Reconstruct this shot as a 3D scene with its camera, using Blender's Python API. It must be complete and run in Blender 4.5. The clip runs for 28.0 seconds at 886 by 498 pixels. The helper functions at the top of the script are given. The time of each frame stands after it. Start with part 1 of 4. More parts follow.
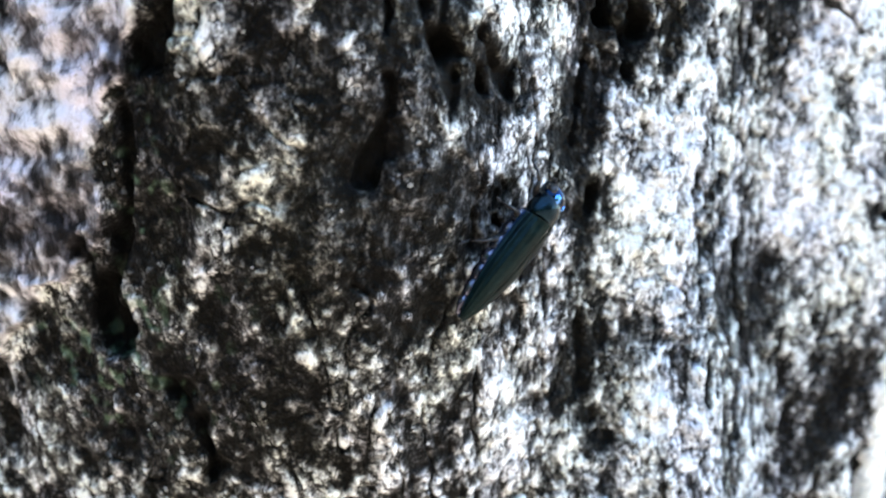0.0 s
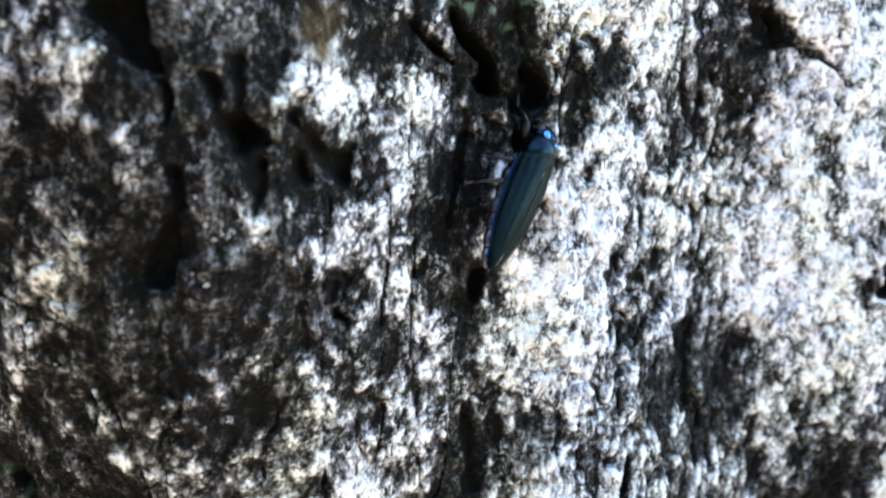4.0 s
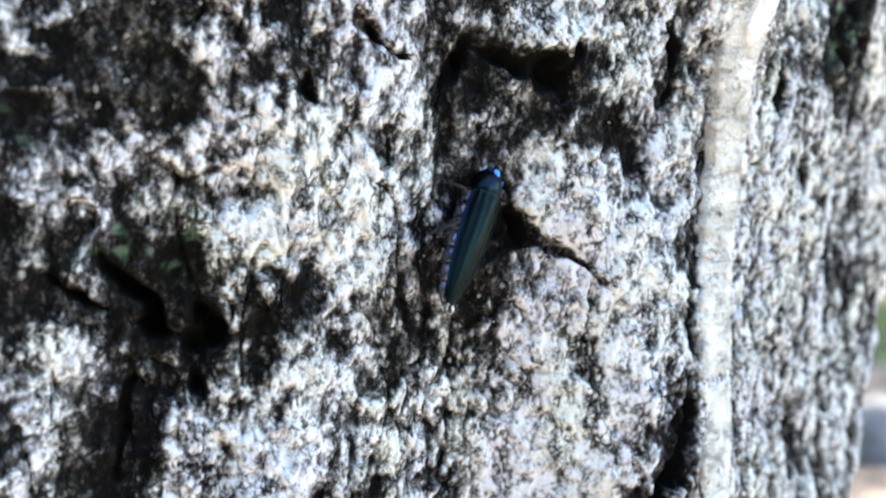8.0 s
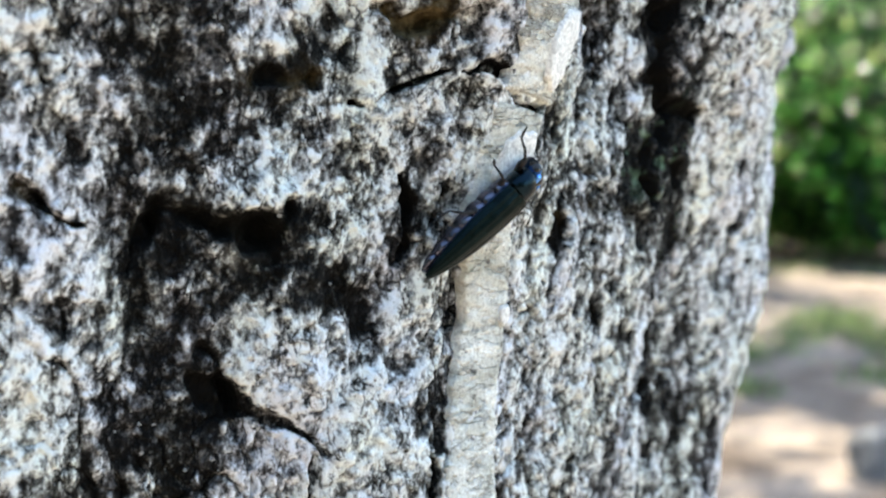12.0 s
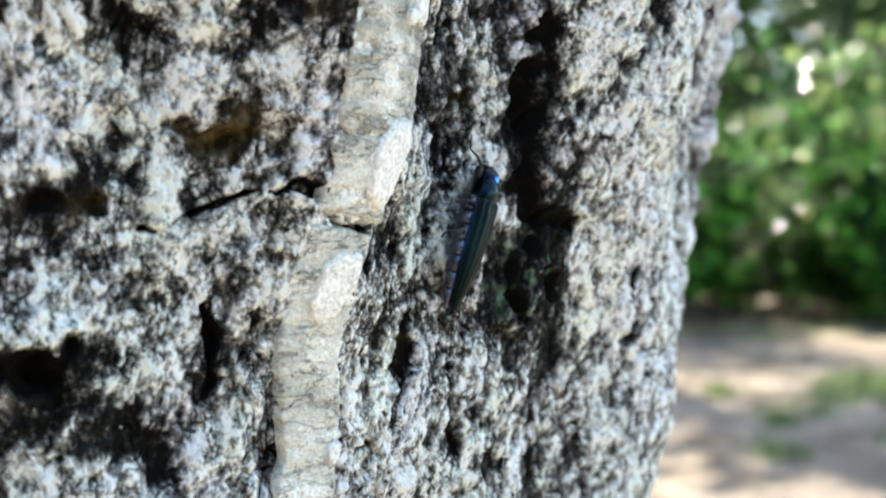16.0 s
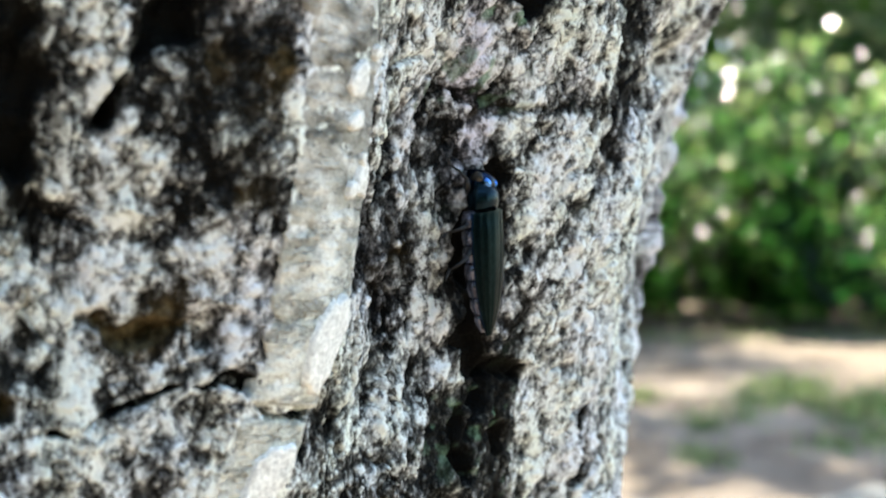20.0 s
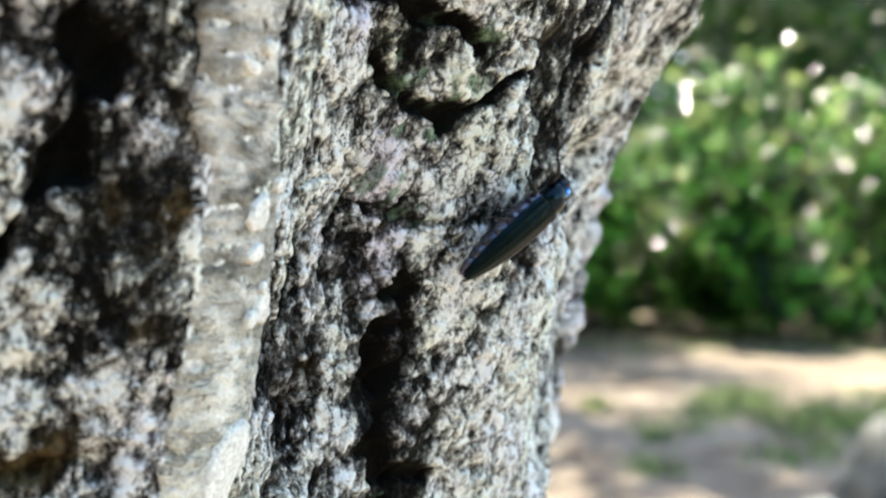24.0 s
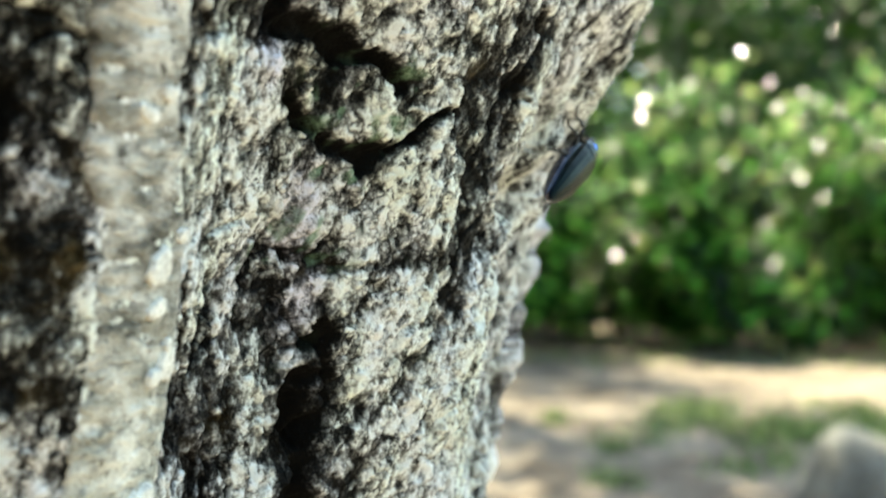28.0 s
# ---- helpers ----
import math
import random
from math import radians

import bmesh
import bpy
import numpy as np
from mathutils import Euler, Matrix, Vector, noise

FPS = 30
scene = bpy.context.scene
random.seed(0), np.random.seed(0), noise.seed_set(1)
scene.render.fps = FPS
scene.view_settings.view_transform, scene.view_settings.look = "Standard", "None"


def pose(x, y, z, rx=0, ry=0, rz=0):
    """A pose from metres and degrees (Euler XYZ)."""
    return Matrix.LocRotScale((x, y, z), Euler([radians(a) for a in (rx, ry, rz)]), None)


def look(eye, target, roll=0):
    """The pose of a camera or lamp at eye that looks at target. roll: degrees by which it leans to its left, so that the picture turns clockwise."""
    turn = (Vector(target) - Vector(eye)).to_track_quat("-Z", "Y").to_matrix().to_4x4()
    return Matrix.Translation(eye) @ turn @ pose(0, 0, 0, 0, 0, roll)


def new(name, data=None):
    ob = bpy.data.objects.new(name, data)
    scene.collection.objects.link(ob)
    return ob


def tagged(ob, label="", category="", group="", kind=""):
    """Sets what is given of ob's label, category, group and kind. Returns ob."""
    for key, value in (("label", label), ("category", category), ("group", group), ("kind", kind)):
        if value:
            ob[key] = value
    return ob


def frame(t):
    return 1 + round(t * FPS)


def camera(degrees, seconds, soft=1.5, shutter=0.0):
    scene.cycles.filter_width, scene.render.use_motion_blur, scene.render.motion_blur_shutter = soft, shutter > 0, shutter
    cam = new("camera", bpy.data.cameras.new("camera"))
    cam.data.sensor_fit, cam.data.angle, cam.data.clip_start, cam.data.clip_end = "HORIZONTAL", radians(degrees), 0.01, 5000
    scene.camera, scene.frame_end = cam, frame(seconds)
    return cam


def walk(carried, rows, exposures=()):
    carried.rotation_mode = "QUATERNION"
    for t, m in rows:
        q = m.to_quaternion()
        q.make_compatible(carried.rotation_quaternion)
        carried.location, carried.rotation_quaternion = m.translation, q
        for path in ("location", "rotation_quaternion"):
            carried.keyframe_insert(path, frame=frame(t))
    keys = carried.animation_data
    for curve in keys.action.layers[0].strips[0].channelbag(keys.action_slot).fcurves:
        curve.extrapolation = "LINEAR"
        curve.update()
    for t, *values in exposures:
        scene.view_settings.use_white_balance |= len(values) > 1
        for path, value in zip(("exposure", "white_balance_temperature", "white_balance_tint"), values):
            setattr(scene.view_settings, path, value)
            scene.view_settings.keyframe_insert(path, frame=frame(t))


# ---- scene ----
cam = camera(37.6, 28.0, soft=2.2)
PATH = [
    (0, (0.01395, -0.20604, 1.20691), (0.01407, -0.10613, 1.20258), -0.32),
    (0.5, (0.02252, -0.20417, 1.20682), (0.017, -0.10442, 1.20251), -0.25),
    (1, (0.02866, -0.20229, 1.20904), (0.01932, -0.10289, 1.20331), 0.46),
    (1.5, (0.03309, -0.20101, 1.21046), (0.02126, -0.10189, 1.20439), 0.81),
    (2, (0.03638, -0.1967, 1.21043), (0.02234, -0.09783, 1.20517), 0.65),
    (2.5, (0.0399, -0.19401, 1.21261), (0.02349, -0.09558, 1.20613), 0.99),
    (4.5, (0.049, -0.19201, 1.21886), (0.02996, -0.09402, 1.21301), 0.27),
    (5, (0.05444, -0.18988, 1.22411), (0.03337, -0.09243, 1.21642), 0.75),
    (5.5, (0.05662, -0.18933, 1.22676), (0.03717, -0.0915, 1.21954), 0.50),
    (6, (0.06205, -0.1844, 1.22945), (0.04075, -0.08698, 1.22199), 0.45),
    (6.5, (0.06705, -0.18073, 1.23075), (0.04412, -0.08364, 1.22383), 0.13),
    (7, (0.06819, -0.17964, 1.23169), (0.04662, -0.0822, 1.22531), -0.29),
    (7.5, (0.07059, -0.17881, 1.23412), (0.04875, -0.08149, 1.22699), -0.14),
    (8, (0.07219, -0.17676, 1.23531), (0.05003, -0.07948, 1.22858), -0.46),
    (8.5, (0.07289, -0.17597, 1.2379), (0.05113, -0.07864, 1.23057), -0.21),
    (9, (0.07364, -0.17533, 1.24023), (0.05232, -0.07793, 1.23259), 0.02),
    (9.5, (0.07451, -0.17398, 1.24167), (0.05375, -0.07644, 1.23423), -0.05),
    (10, (0.07706, -0.17278, 1.24386), (0.05613, -0.07533, 1.23576), 0.54),
    (10.5, (0.07971, -0.17094, 1.24382), (0.05915, -0.07334, 1.23669), 0.16),
    (11, (0.08482, -0.1685, 1.24247), (0.06312, -0.07101, 1.23753), -0.83),
    (11.5, (0.09112, -0.16401, 1.24395), (0.06717, -0.06704, 1.23922), -0.73),
    (12, (0.09656, -0.16139, 1.24771), (0.07133, -0.0648, 1.24178), 0.11),
    (12.5, (0.10095, -0.15851, 1.24935), (0.0748, -0.06214, 1.24396), 0.44),
    (13, (0.10244, -0.15592, 1.25004), (0.07691, -0.05934, 1.24552), 0.60),
    (13.5, (0.10372, -0.15467, 1.24778), (0.07878, -0.05785, 1.24591), -0.69),
    (15.5, (0.11102, -0.14847, 1.24975), (0.08311, -0.05245, 1.24976), -1.17),
    (16, (0.1103, -0.14724, 1.2526), (0.08286, -0.05109, 1.25155), -0.36),
    (16.5, (0.10897, -0.14571, 1.25358), (0.08275, -0.04922, 1.25275), -0.63),
    (17, (0.10845, -0.14308, 1.25306), (0.08303, -0.04637, 1.25354), -1.74),
    (17.5, (0.10961, -0.14025, 1.2538), (0.08395, -0.04361, 1.25479), -2.31),
    (18, (0.10899, -0.13927, 1.25637), (0.08465, -0.04228, 1.25669), -1.76),
    (18.5, (0.11, -0.1386, 1.2576), (0.08553, -0.04164, 1.25862), -2.40),
    (19, (0.10858, -0.13921, 1.26124), (0.08551, -0.04191, 1.26118), -1.30),
    (19.5, (0.10767, -0.1389, 1.26313), (0.08517, -0.04147, 1.26326), -1.28),
    (20, (0.10733, -0.14014, 1.26603), (0.08527, -0.04261, 1.26534), -0.29),
    (20.5, (0.10647, -0.14054, 1.26835), (0.08508, -0.04286, 1.2671), 0.62),
    (22.5, (0.10619, -0.14243, 1.27228), (0.0876, -0.04417, 1.27192), 0.74),
    (23, (0.10979, -0.14045, 1.27347), (0.08957, -0.04252, 1.27307), 0.83),
    (23.5, (0.1107, -0.14002, 1.27453), (0.09126, -0.04193, 1.27413), 0.94),
    (24, (0.11152, -0.13999, 1.27529), (0.09276, -0.04177, 1.27502), 0.86),
    (24.5, (0.11167, -0.13975, 1.27529), (0.09372, -0.04137, 1.27557), 0.29),
    (25, (0.11149, -0.13902, 1.27536), (0.09447, -0.04048, 1.27616), -0.03),
    (25.5, (0.11299, -0.13781, 1.27711), (0.0955, -0.03935, 1.27705), 0.93),
    (26, (0.11422, -0.13626, 1.27729), (0.09646, -0.03785, 1.2774), 0.74),
    (26.5, (0.11373, -0.13555, 1.27704), (0.09686, -0.03698, 1.27751), 0.35),
    (27, (0.11332, -0.13515, 1.27713), (0.09718, -0.03646, 1.27775), 0.36),
    (27.5, (0.11332, -0.13489, 1.27702), (0.09752, -0.03615, 1.27804), 0.01),
    (28, (0.1137, -0.13498, 1.2781), (0.09803, -0.03622, 1.27886), 0.63),
]
walk(cam, [(t, look(eye, target, roll)) for t, eye, target, roll in PATH], exposures=[(0.0, 3.46, 6500, 5), (5.0, 3.20, 6750, 7), (8.0, 2.90, 6850, 7), (13.0, 2.47, 7000, 3), (18.0, 2.45, 7050, 1), (24.5, 2.46, 7300, 1), (26.0, 2.44, 7450, -3), (28.0, 2.40, 8050, -9)])
# a small lens close to its subject: the distance melts into discs
cam.data.dof.use_dof = True
cam.data.dof.focus_distance = 0.108
cam.data.dof.aperture_fstop = 35.0

# ---- light: sun high behind the trunk, open sky over the clearing to the east ----
world = bpy.data.worlds.new("sky")
scene.world = world
world.use_nodes = True
wn = world.node_tree.nodes
sky = wn.new("ShaderNodeTexSky")
sky.sky_type, sky.sun_disc = "NISHITA", False
SUN_ELEV, SUN_AZ = 56.0, -28.0      # degrees; azimuth clockwise from +y
sky.sun_elevation, sky.sun_rotation = radians(SUN_ELEV), radians(SUN_AZ)
wn["Background"].inputs["Strength"].default_value = 0.15
world.node_tree.links.new(sky.outputs[0], wn["Background"].inputs["Color"])
sun = new("sun", bpy.data.lights.new("sun", "SUN"))
sun.data.energy, sun.data.angle, sun.data.color = 4.5, radians(0.6), (1.0, 0.94, 0.84)
sx, sy = math.sin(radians(SUN_AZ)), math.cos(radians(SUN_AZ))
sun.matrix_world = look((sx * 30, sy * 30, 30 * math.tan(radians(SUN_ELEV))), (0, 0, 0))

# ---- materials ----


def nodes_of(name):
    m = bpy.data.materials.new(name)
    m.use_nodes = True
    nt = m.node_tree
    return m, nt, nt.nodes["Principled BSDF"]


def put(nt, kind, **values):
    n = nt.nodes.new(kind)
    for key, v in values.items():
        if key in n.inputs:
            n.inputs[key].default_value = v
    return n


def ramp(nt, source, stops):
    n = nt.nodes.new("ShaderNodeValToRGB")
    els = n.color_ramp.elements
    while len(els) < len(stops):
        els.new(0.5)
    for e, (p, c) in zip(els, stops):
        e.position = p
        e.color = (*c, 1.0) if len(c) == 3 else c
    nt.links.new(source, n.inputs[0])
    return n.outputs[0]


def noise_tex(nt, scale, detail=4.0, rough=0.55, stretch=(1, 1, 1)):
    co = nt.nodes.new("ShaderNodeTexCoord")
    mp = nt.nodes.new("ShaderNodeMapping")
    mp.inputs["Scale"].default_value = stretch
    nt.links.new(co.outputs["Object"], mp.inputs["Vector"])
    n = put(nt, "ShaderNodeTexNoise", Scale=scale, Detail=detail, Roughness=rough)
    nt.links.new(mp.outputs[0], n.inputs["Vector"])
    return n.outputs["Fac"]


def blend(nt, fac, a, b, how="MIX"):
    n = nt.nodes.new("ShaderNodeMix")
    n.data_type, n.blend_type = "RGBA", how
    for sock, v in ((n.inputs[0], fac), (n.inputs[6], a), (n.inputs[7], b)):
        if isinstance(v, (int, float)):
            sock.default_value = v
        elif isinstance(v, tuple):
            sock.default_value = (*v, 1.0)
        else:
            nt.links.new(v, sock)
    return n.outputs[2]


def bumped(nt, bsdf, source, strength, distance):
    b = put(nt, "ShaderNodeBump", Strength=strength, Distance=distance)
    nt.links.new(source, b.inputs["Height"])
    nt.links.new(b.outputs[0], bsdf.inputs["Normal"])


def mottled(name, dark, light, scale, rough=0.8, metal=0.0, bump=0.4, depth=0.001, stretch=(1, 1, 1), spec=0.4, fine=6.0):
    """Two colours mixed by coarse and fine noise, with relief."""
    m, nt, bsdf = nodes_of(name)
    coarse = noise_tex(nt, scale, 3.0, 0.5, stretch)
    small = noise_tex(nt, scale * fine, 5.0, 0.65, stretch)
    c1 = ramp(nt, coarse, [(0.3, dark), (0.7, light)])
    c2 = ramp(nt, small, [(0.3, (0.55, 0.55, 0.55)), (0.7, (1.25, 1.25, 1.25))])
    nt.links.new(blend(nt, 1.0, c1, c2, "MULTIPLY"), bsdf.inputs["Base Color"])
    bsdf.inputs["Roughness"].default_value = rough
    bsdf.inputs["Metallic"].default_value = metal
    bsdf.inputs["Specular IOR Level"].default_value = spec
    bumped(nt, bsdf, small, bump, depth)
    return m


def math_node(nt, op, a, b, c=0.0, clamp=False):
    n = nt.nodes.new("ShaderNodeMath")
    n.operation, n.use_clamp = op, clamp
    for sock, v in zip(n.inputs, (a, b, c)):
        if isinstance(v, (int, float)):
            sock.default_value = v
        else:
            nt.links.new(v, sock)
    return n.outputs[0]


def crackle(nt, scale, stretch, warp):
    """Distance to the edges of small uneven cells."""
    co = nt.nodes.new("ShaderNodeTexCoord")
    wob = put(nt, "ShaderNodeTexNoise", Scale=scale * 0.8, Detail=3.0)
    nt.links.new(co.outputs["Object"], wob.inputs["Vector"])
    sub = nt.nodes.new("ShaderNodeVectorMath")
    sub.operation = "MULTIPLY_ADD"
    nt.links.new(wob.outputs["Color"], sub.inputs[0])
    sub.inputs[1].default_value = (warp, warp, warp)
    nt.links.new(co.outputs["Object"], sub.inputs[2])
    mp = nt.nodes.new("ShaderNodeMapping")
    mp.inputs["Scale"].default_value = stretch
    nt.links.new(sub.outputs[0], mp.inputs["Vector"])
    v = put(nt, "ShaderNodeTexVoronoi", Scale=scale)
    v.feature = "DISTANCE_TO_EDGE"
    nt.links.new(mp.outputs[0], v.inputs["Vector"])
    return v.outputs["Distance"]


def bark_material():
    """Dark furrowed bark under a finely cracked crust of pale lichen, with algae and rust-brown scars.
    The attribute 'crust' holds how thick the lichen (red), algae (green) and bare brown bark (blue) grow, a second one
    the shade painted into holes, 'lilac' a mauve crust."""
    m, nt, bsdf = nodes_of("lichened_bark")
    att = nt.nodes.new("ShaderNodeAttribute")
    att.attribute_name = "crust"
    sep = nt.nodes.new("ShaderNodeSeparateColor")
    nt.links.new(att.outputs["Color"], sep.inputs[0])
    hole_dark = nt.nodes.new("ShaderNodeAttribute")
    hole_dark.attribute_name = "hole_shade"
    plain = nt.nodes.new("ShaderNodeAttribute")
    plain.attribute_name = "even"
    keep = math_node(nt, "MULTIPLY_ADD", plain.outputs["Fac"], -0.7, 1.0)
    keep = math_node(nt, "MULTIPLY", keep, math_node(nt, "MULTIPLY_ADD", sep.outputs[0], 0.45, 0.74))
    fine = noise_tex(nt, 2500.0, 4.0, 0.6, (1, 1, 0.85))
    mid = noise_tex(nt, 950.0, 4.0, 0.6, (1, 1, 0.75))
    broad = noise_tex(nt, 150.0, 3.0, 0.5, (1, 1, 0.5))
    crack = crackle(nt, 800.0, (1, 1, 0.65), 0.0009)
    grit = math_node(nt, "MULTIPLY_ADD", fine, 1.10, math_node(nt, "MULTIPLY_ADD", mid, 1.55, -1.305))
    val = math_node(nt, "MULTIPLY_ADD", grit, keep, sep.outputs[0])
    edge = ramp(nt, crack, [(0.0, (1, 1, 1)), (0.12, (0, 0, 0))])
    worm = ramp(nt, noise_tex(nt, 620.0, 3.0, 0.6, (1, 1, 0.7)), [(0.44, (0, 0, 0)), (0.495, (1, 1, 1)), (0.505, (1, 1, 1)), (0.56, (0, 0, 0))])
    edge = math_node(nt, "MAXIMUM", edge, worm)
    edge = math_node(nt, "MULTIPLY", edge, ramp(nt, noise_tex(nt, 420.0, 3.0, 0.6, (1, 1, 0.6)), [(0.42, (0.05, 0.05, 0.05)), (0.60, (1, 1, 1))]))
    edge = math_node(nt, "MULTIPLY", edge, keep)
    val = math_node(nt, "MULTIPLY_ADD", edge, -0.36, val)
    # blackens the insides of holes, standing in for their shade
    val = math_node(nt, "MULTIPLY_ADD", hole_dark.outputs["Fac"], -0.62, val)
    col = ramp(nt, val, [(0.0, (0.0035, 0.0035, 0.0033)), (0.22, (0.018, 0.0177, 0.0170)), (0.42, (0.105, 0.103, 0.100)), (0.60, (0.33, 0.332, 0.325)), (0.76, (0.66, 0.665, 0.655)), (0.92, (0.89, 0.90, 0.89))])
    col = blend(nt, 1.0, col, ramp(nt, broad, [(0.35, (0.91, 0.93, 1.0)), (0.65, (0.95, 0.99, 0.93))]), "MULTIPLY")
    col = blend(nt, sep.outputs[1], col, ramp(nt, mid, [(0.4, (0.02, 0.035, 0.018)), (0.62, (0.20, 0.33, 0.22))]))
    col = blend(nt, sep.outputs[2], col, ramp(nt, mid, [(0.4, (0.018, 0.013, 0.005)), (0.65, (0.115, 0.088, 0.045))]))
    tint = nt.nodes.new("ShaderNodeAttribute")
    tint.attribute_name = "lilac"
    col = blend(nt, tint.outputs["Fac"], col, blend(nt, 1.0, col, (0.90, 0.86, 1.0), "MULTIPLY"))
    nt.links.new(col, bsdf.inputs["Base Color"])
    bsdf.inputs["Roughness"].default_value = 0.75
    bsdf.inputs["Specular IOR Level"].default_value = 0.06
    height = math_node(nt, "MULTIPLY_ADD", edge, -0.35, math_node(nt, "ADD", fine, mid))
    bumped(nt, bsdf, height, 0.65, 0.0004)
    return m


M_BARK = bark_material()


def strip_material():
    """Smooth bark, cream low down and greyer higher up, with fine wrinkles and cracks running across it."""
    m, nt, bsdf = nodes_of("smooth_pale_bark")
    coarse = noise_tex(nt, 260.0, 4.0, 0.6, (0.7, 0.7, 1.1))
    across = noise_tex(nt, 700.0, 5.0, 0.65, (0.55, 0.55, 1.3))
    grain = noise_tex(nt, 3000.0, 3.0, 0.6)
    wrinkle = noise_tex(nt, 330.0, 4.0, 0.65, (0.45, 0.45, 1.6))
    lines = ramp(nt, wrinkle, [(0.45, (0, 0, 0)), (0.475, (1, 1, 1)), (0.495, (0, 0, 0))])
    lines = math_node(nt, "MULTIPLY", lines, ramp(nt, coarse, [(0.45, (1, 1, 1)), (0.6, (0, 0, 0))]))
    cream = ramp(nt, coarse, [(0.32, (0.56, 0.57, 0.51)), (0.60, (0.87, 0.885, 0.83))])
    grey = ramp(nt, coarse, [(0.34, (0.10, 0.098, 0.086)), (0.46, (0.34, 0.337, 0.31)), (0.60, (0.77, 0.77, 0.74))])
    co = nt.nodes.new("ShaderNodeTexCoord")
    sep = nt.nodes.new("ShaderNodeSeparateXYZ")
    nt.links.new(co.outputs["Object"], sep.inputs[0])
    high = math_node(nt, "MULTIPLY_ADD", sep.outputs[2], 50.0, -62.9, clamp=True)
    col = blend(nt, high, cream, grey)
    col = blend(nt, 1.0, col, ramp(nt, across, [(0.32, (0.74, 0.735, 0.72)), (0.6, (1.08, 1.08, 1.08))]), "MULTIPLY")
    col = blend(nt, 1.0, col, ramp(nt, grain, [(0.35, (0.80, 0.80, 0.80)), (0.6, (1.08, 1.08, 1.08))]), "MULTIPLY")
    col = blend(nt, math_node(nt, "MULTIPLY", lines, 0.18), col, (0.05, 0.045, 0.035))
    dirt = noise_tex(nt, 700.0, 4.0, 0.7)
    col = blend(nt, ramp(nt, dirt, [(0.60, (0, 0, 0)), (0.68, (0.85, 0.85, 0.85))]), col, (0.045, 0.042, 0.034))
    chips = noise_tex(nt, 480.0, 3.0, 0.6, (0.6, 0.6, 1.3))
    col = blend(nt, ramp(nt, chips, [(0.60, (0, 0, 0)), (0.64, (0.45, 0.45, 0.45))]), col, (0.80, 0.80, 0.75))
    nt.links.new(col, bsdf.inputs["Base Color"])
    bsdf.inputs["Roughness"].default_value = 0.75
    bsdf.inputs["Specular IOR Level"].default_value = 0.2
    height = math_node(nt, "MULTIPLY_ADD", lines, -0.6, math_node(nt, "MULTIPLY_ADD", grain, 0.4, across))
    bumped(nt, bsdf, height, 1.0, 0.0008)
    return m


M_STRIP = strip_material()
M_FLAKE = mottled("white_bark_flake", (0.74, 0.75, 0.73), (0.88, 0.88, 0.85), 400.0, 0.7, bump=0.4, depth=0.0002)
M_CRUST = mottled("grey_lichen_crumb", (0.15, 0.15, 0.145), (0.50, 0.50, 0.48), 900.0, 0.85, bump=0.6, depth=0.0003)
M_ELYTRA = mottled("dark_green_wing_case", (0.004, 0.013, 0.014), (0.010, 0.026, 0.028), 700.0, 0.31, 0.65, 0.35, 0.00004, (1, 0.4, 1), 0.2, 8.0)
M_NECK = mottled("blue_black_head", (0.003, 0.008, 0.018), (0.009, 0.024, 0.060), 900.0, 0.12, 1.0, 0.3, 0.00003)
M_BLUE = mottled("blue_sky_sheen", (0.05, 0.17, 0.50), (0.16, 0.40, 0.95), 1500.0, 0.16, 1.0, 0.3, 0.00003)
M_SHIELD = mottled("dark_teal_shield", (0.003, 0.009, 0.013), (0.008, 0.021, 0.032), 900.0, 0.22, 0.9, 0.3, 0.00003, fine=8.0)
M_BELLY = mottled("bronze_grey_belly", (0.06, 0.064, 0.09), (0.17, 0.178, 0.24), 900.0, 0.25, 0.85, 0.4, 0.00005)
M_LEG = mottled("black_shiny_leg", (0.002, 0.002, 0.003), (0.005, 0.006, 0.008), 1200.0, 0.5, 0.0, 0.3, 0.00004)
M_EYE = mottled("brown_black_eye", (0.010, 0.009, 0.008), (0.03, 0.025, 0.02), 2000.0, 0.18, 0.0, 0.2, 0.00002)
M_EARTH = mottled("dry_trodden_earth", (0.065, 0.045, 0.033), (0.31, 0.25, 0.205), 1.5, 0.95, bump=0.8, depth=0.03, spec=0.2, fine=12.0)
M_ROCK = mottled("weathered_grey_stone", (0.11, 0.11, 0.11), (0.27, 0.27, 0.275), 5.0, 0.9, bump=0.7, depth=0.02)
M_ROCK_BROWN = mottled("grey_brown_stone", (0.07, 0.066, 0.06), (0.22, 0.21, 0.195), 5.0, 0.9, bump=0.7, depth=0.02)
M_WOOD = mottled("grey_brown_stem", (0.05, 0.04, 0.03), (0.14, 0.12, 0.09), 8.0, 0.9, bump=0.8, depth=0.02, stretch=(1, 1, 0.2))


def leaf_material(name, dark, light, through_colour, pale=0.08, bright_gain=3.0):
    """Leaves of mixed tone; in foliage a pale, clearer share is coloured as sunlit."""
    m, nt, bsdf = nodes_of(name)
    geo = nt.nodes.new("ShaderNodeNewGeometry")
    island = geo.outputs["Random Per Island"]
    bright_tint = tuple(min(1.0, c * bright_gain) for c in light)
    glow = tuple(min(0.9, c * bright_gain + 0.16) for c in (through_colour[1] * 0.85, through_colour[1], through_colour[1] * 0.3))
    nt.links.new(ramp(nt, island, [(0.0, dark), (0.5, light), (1.0 - pale, light), (1.01 - pale, bright_tint)]), bsdf.inputs["Base Color"])
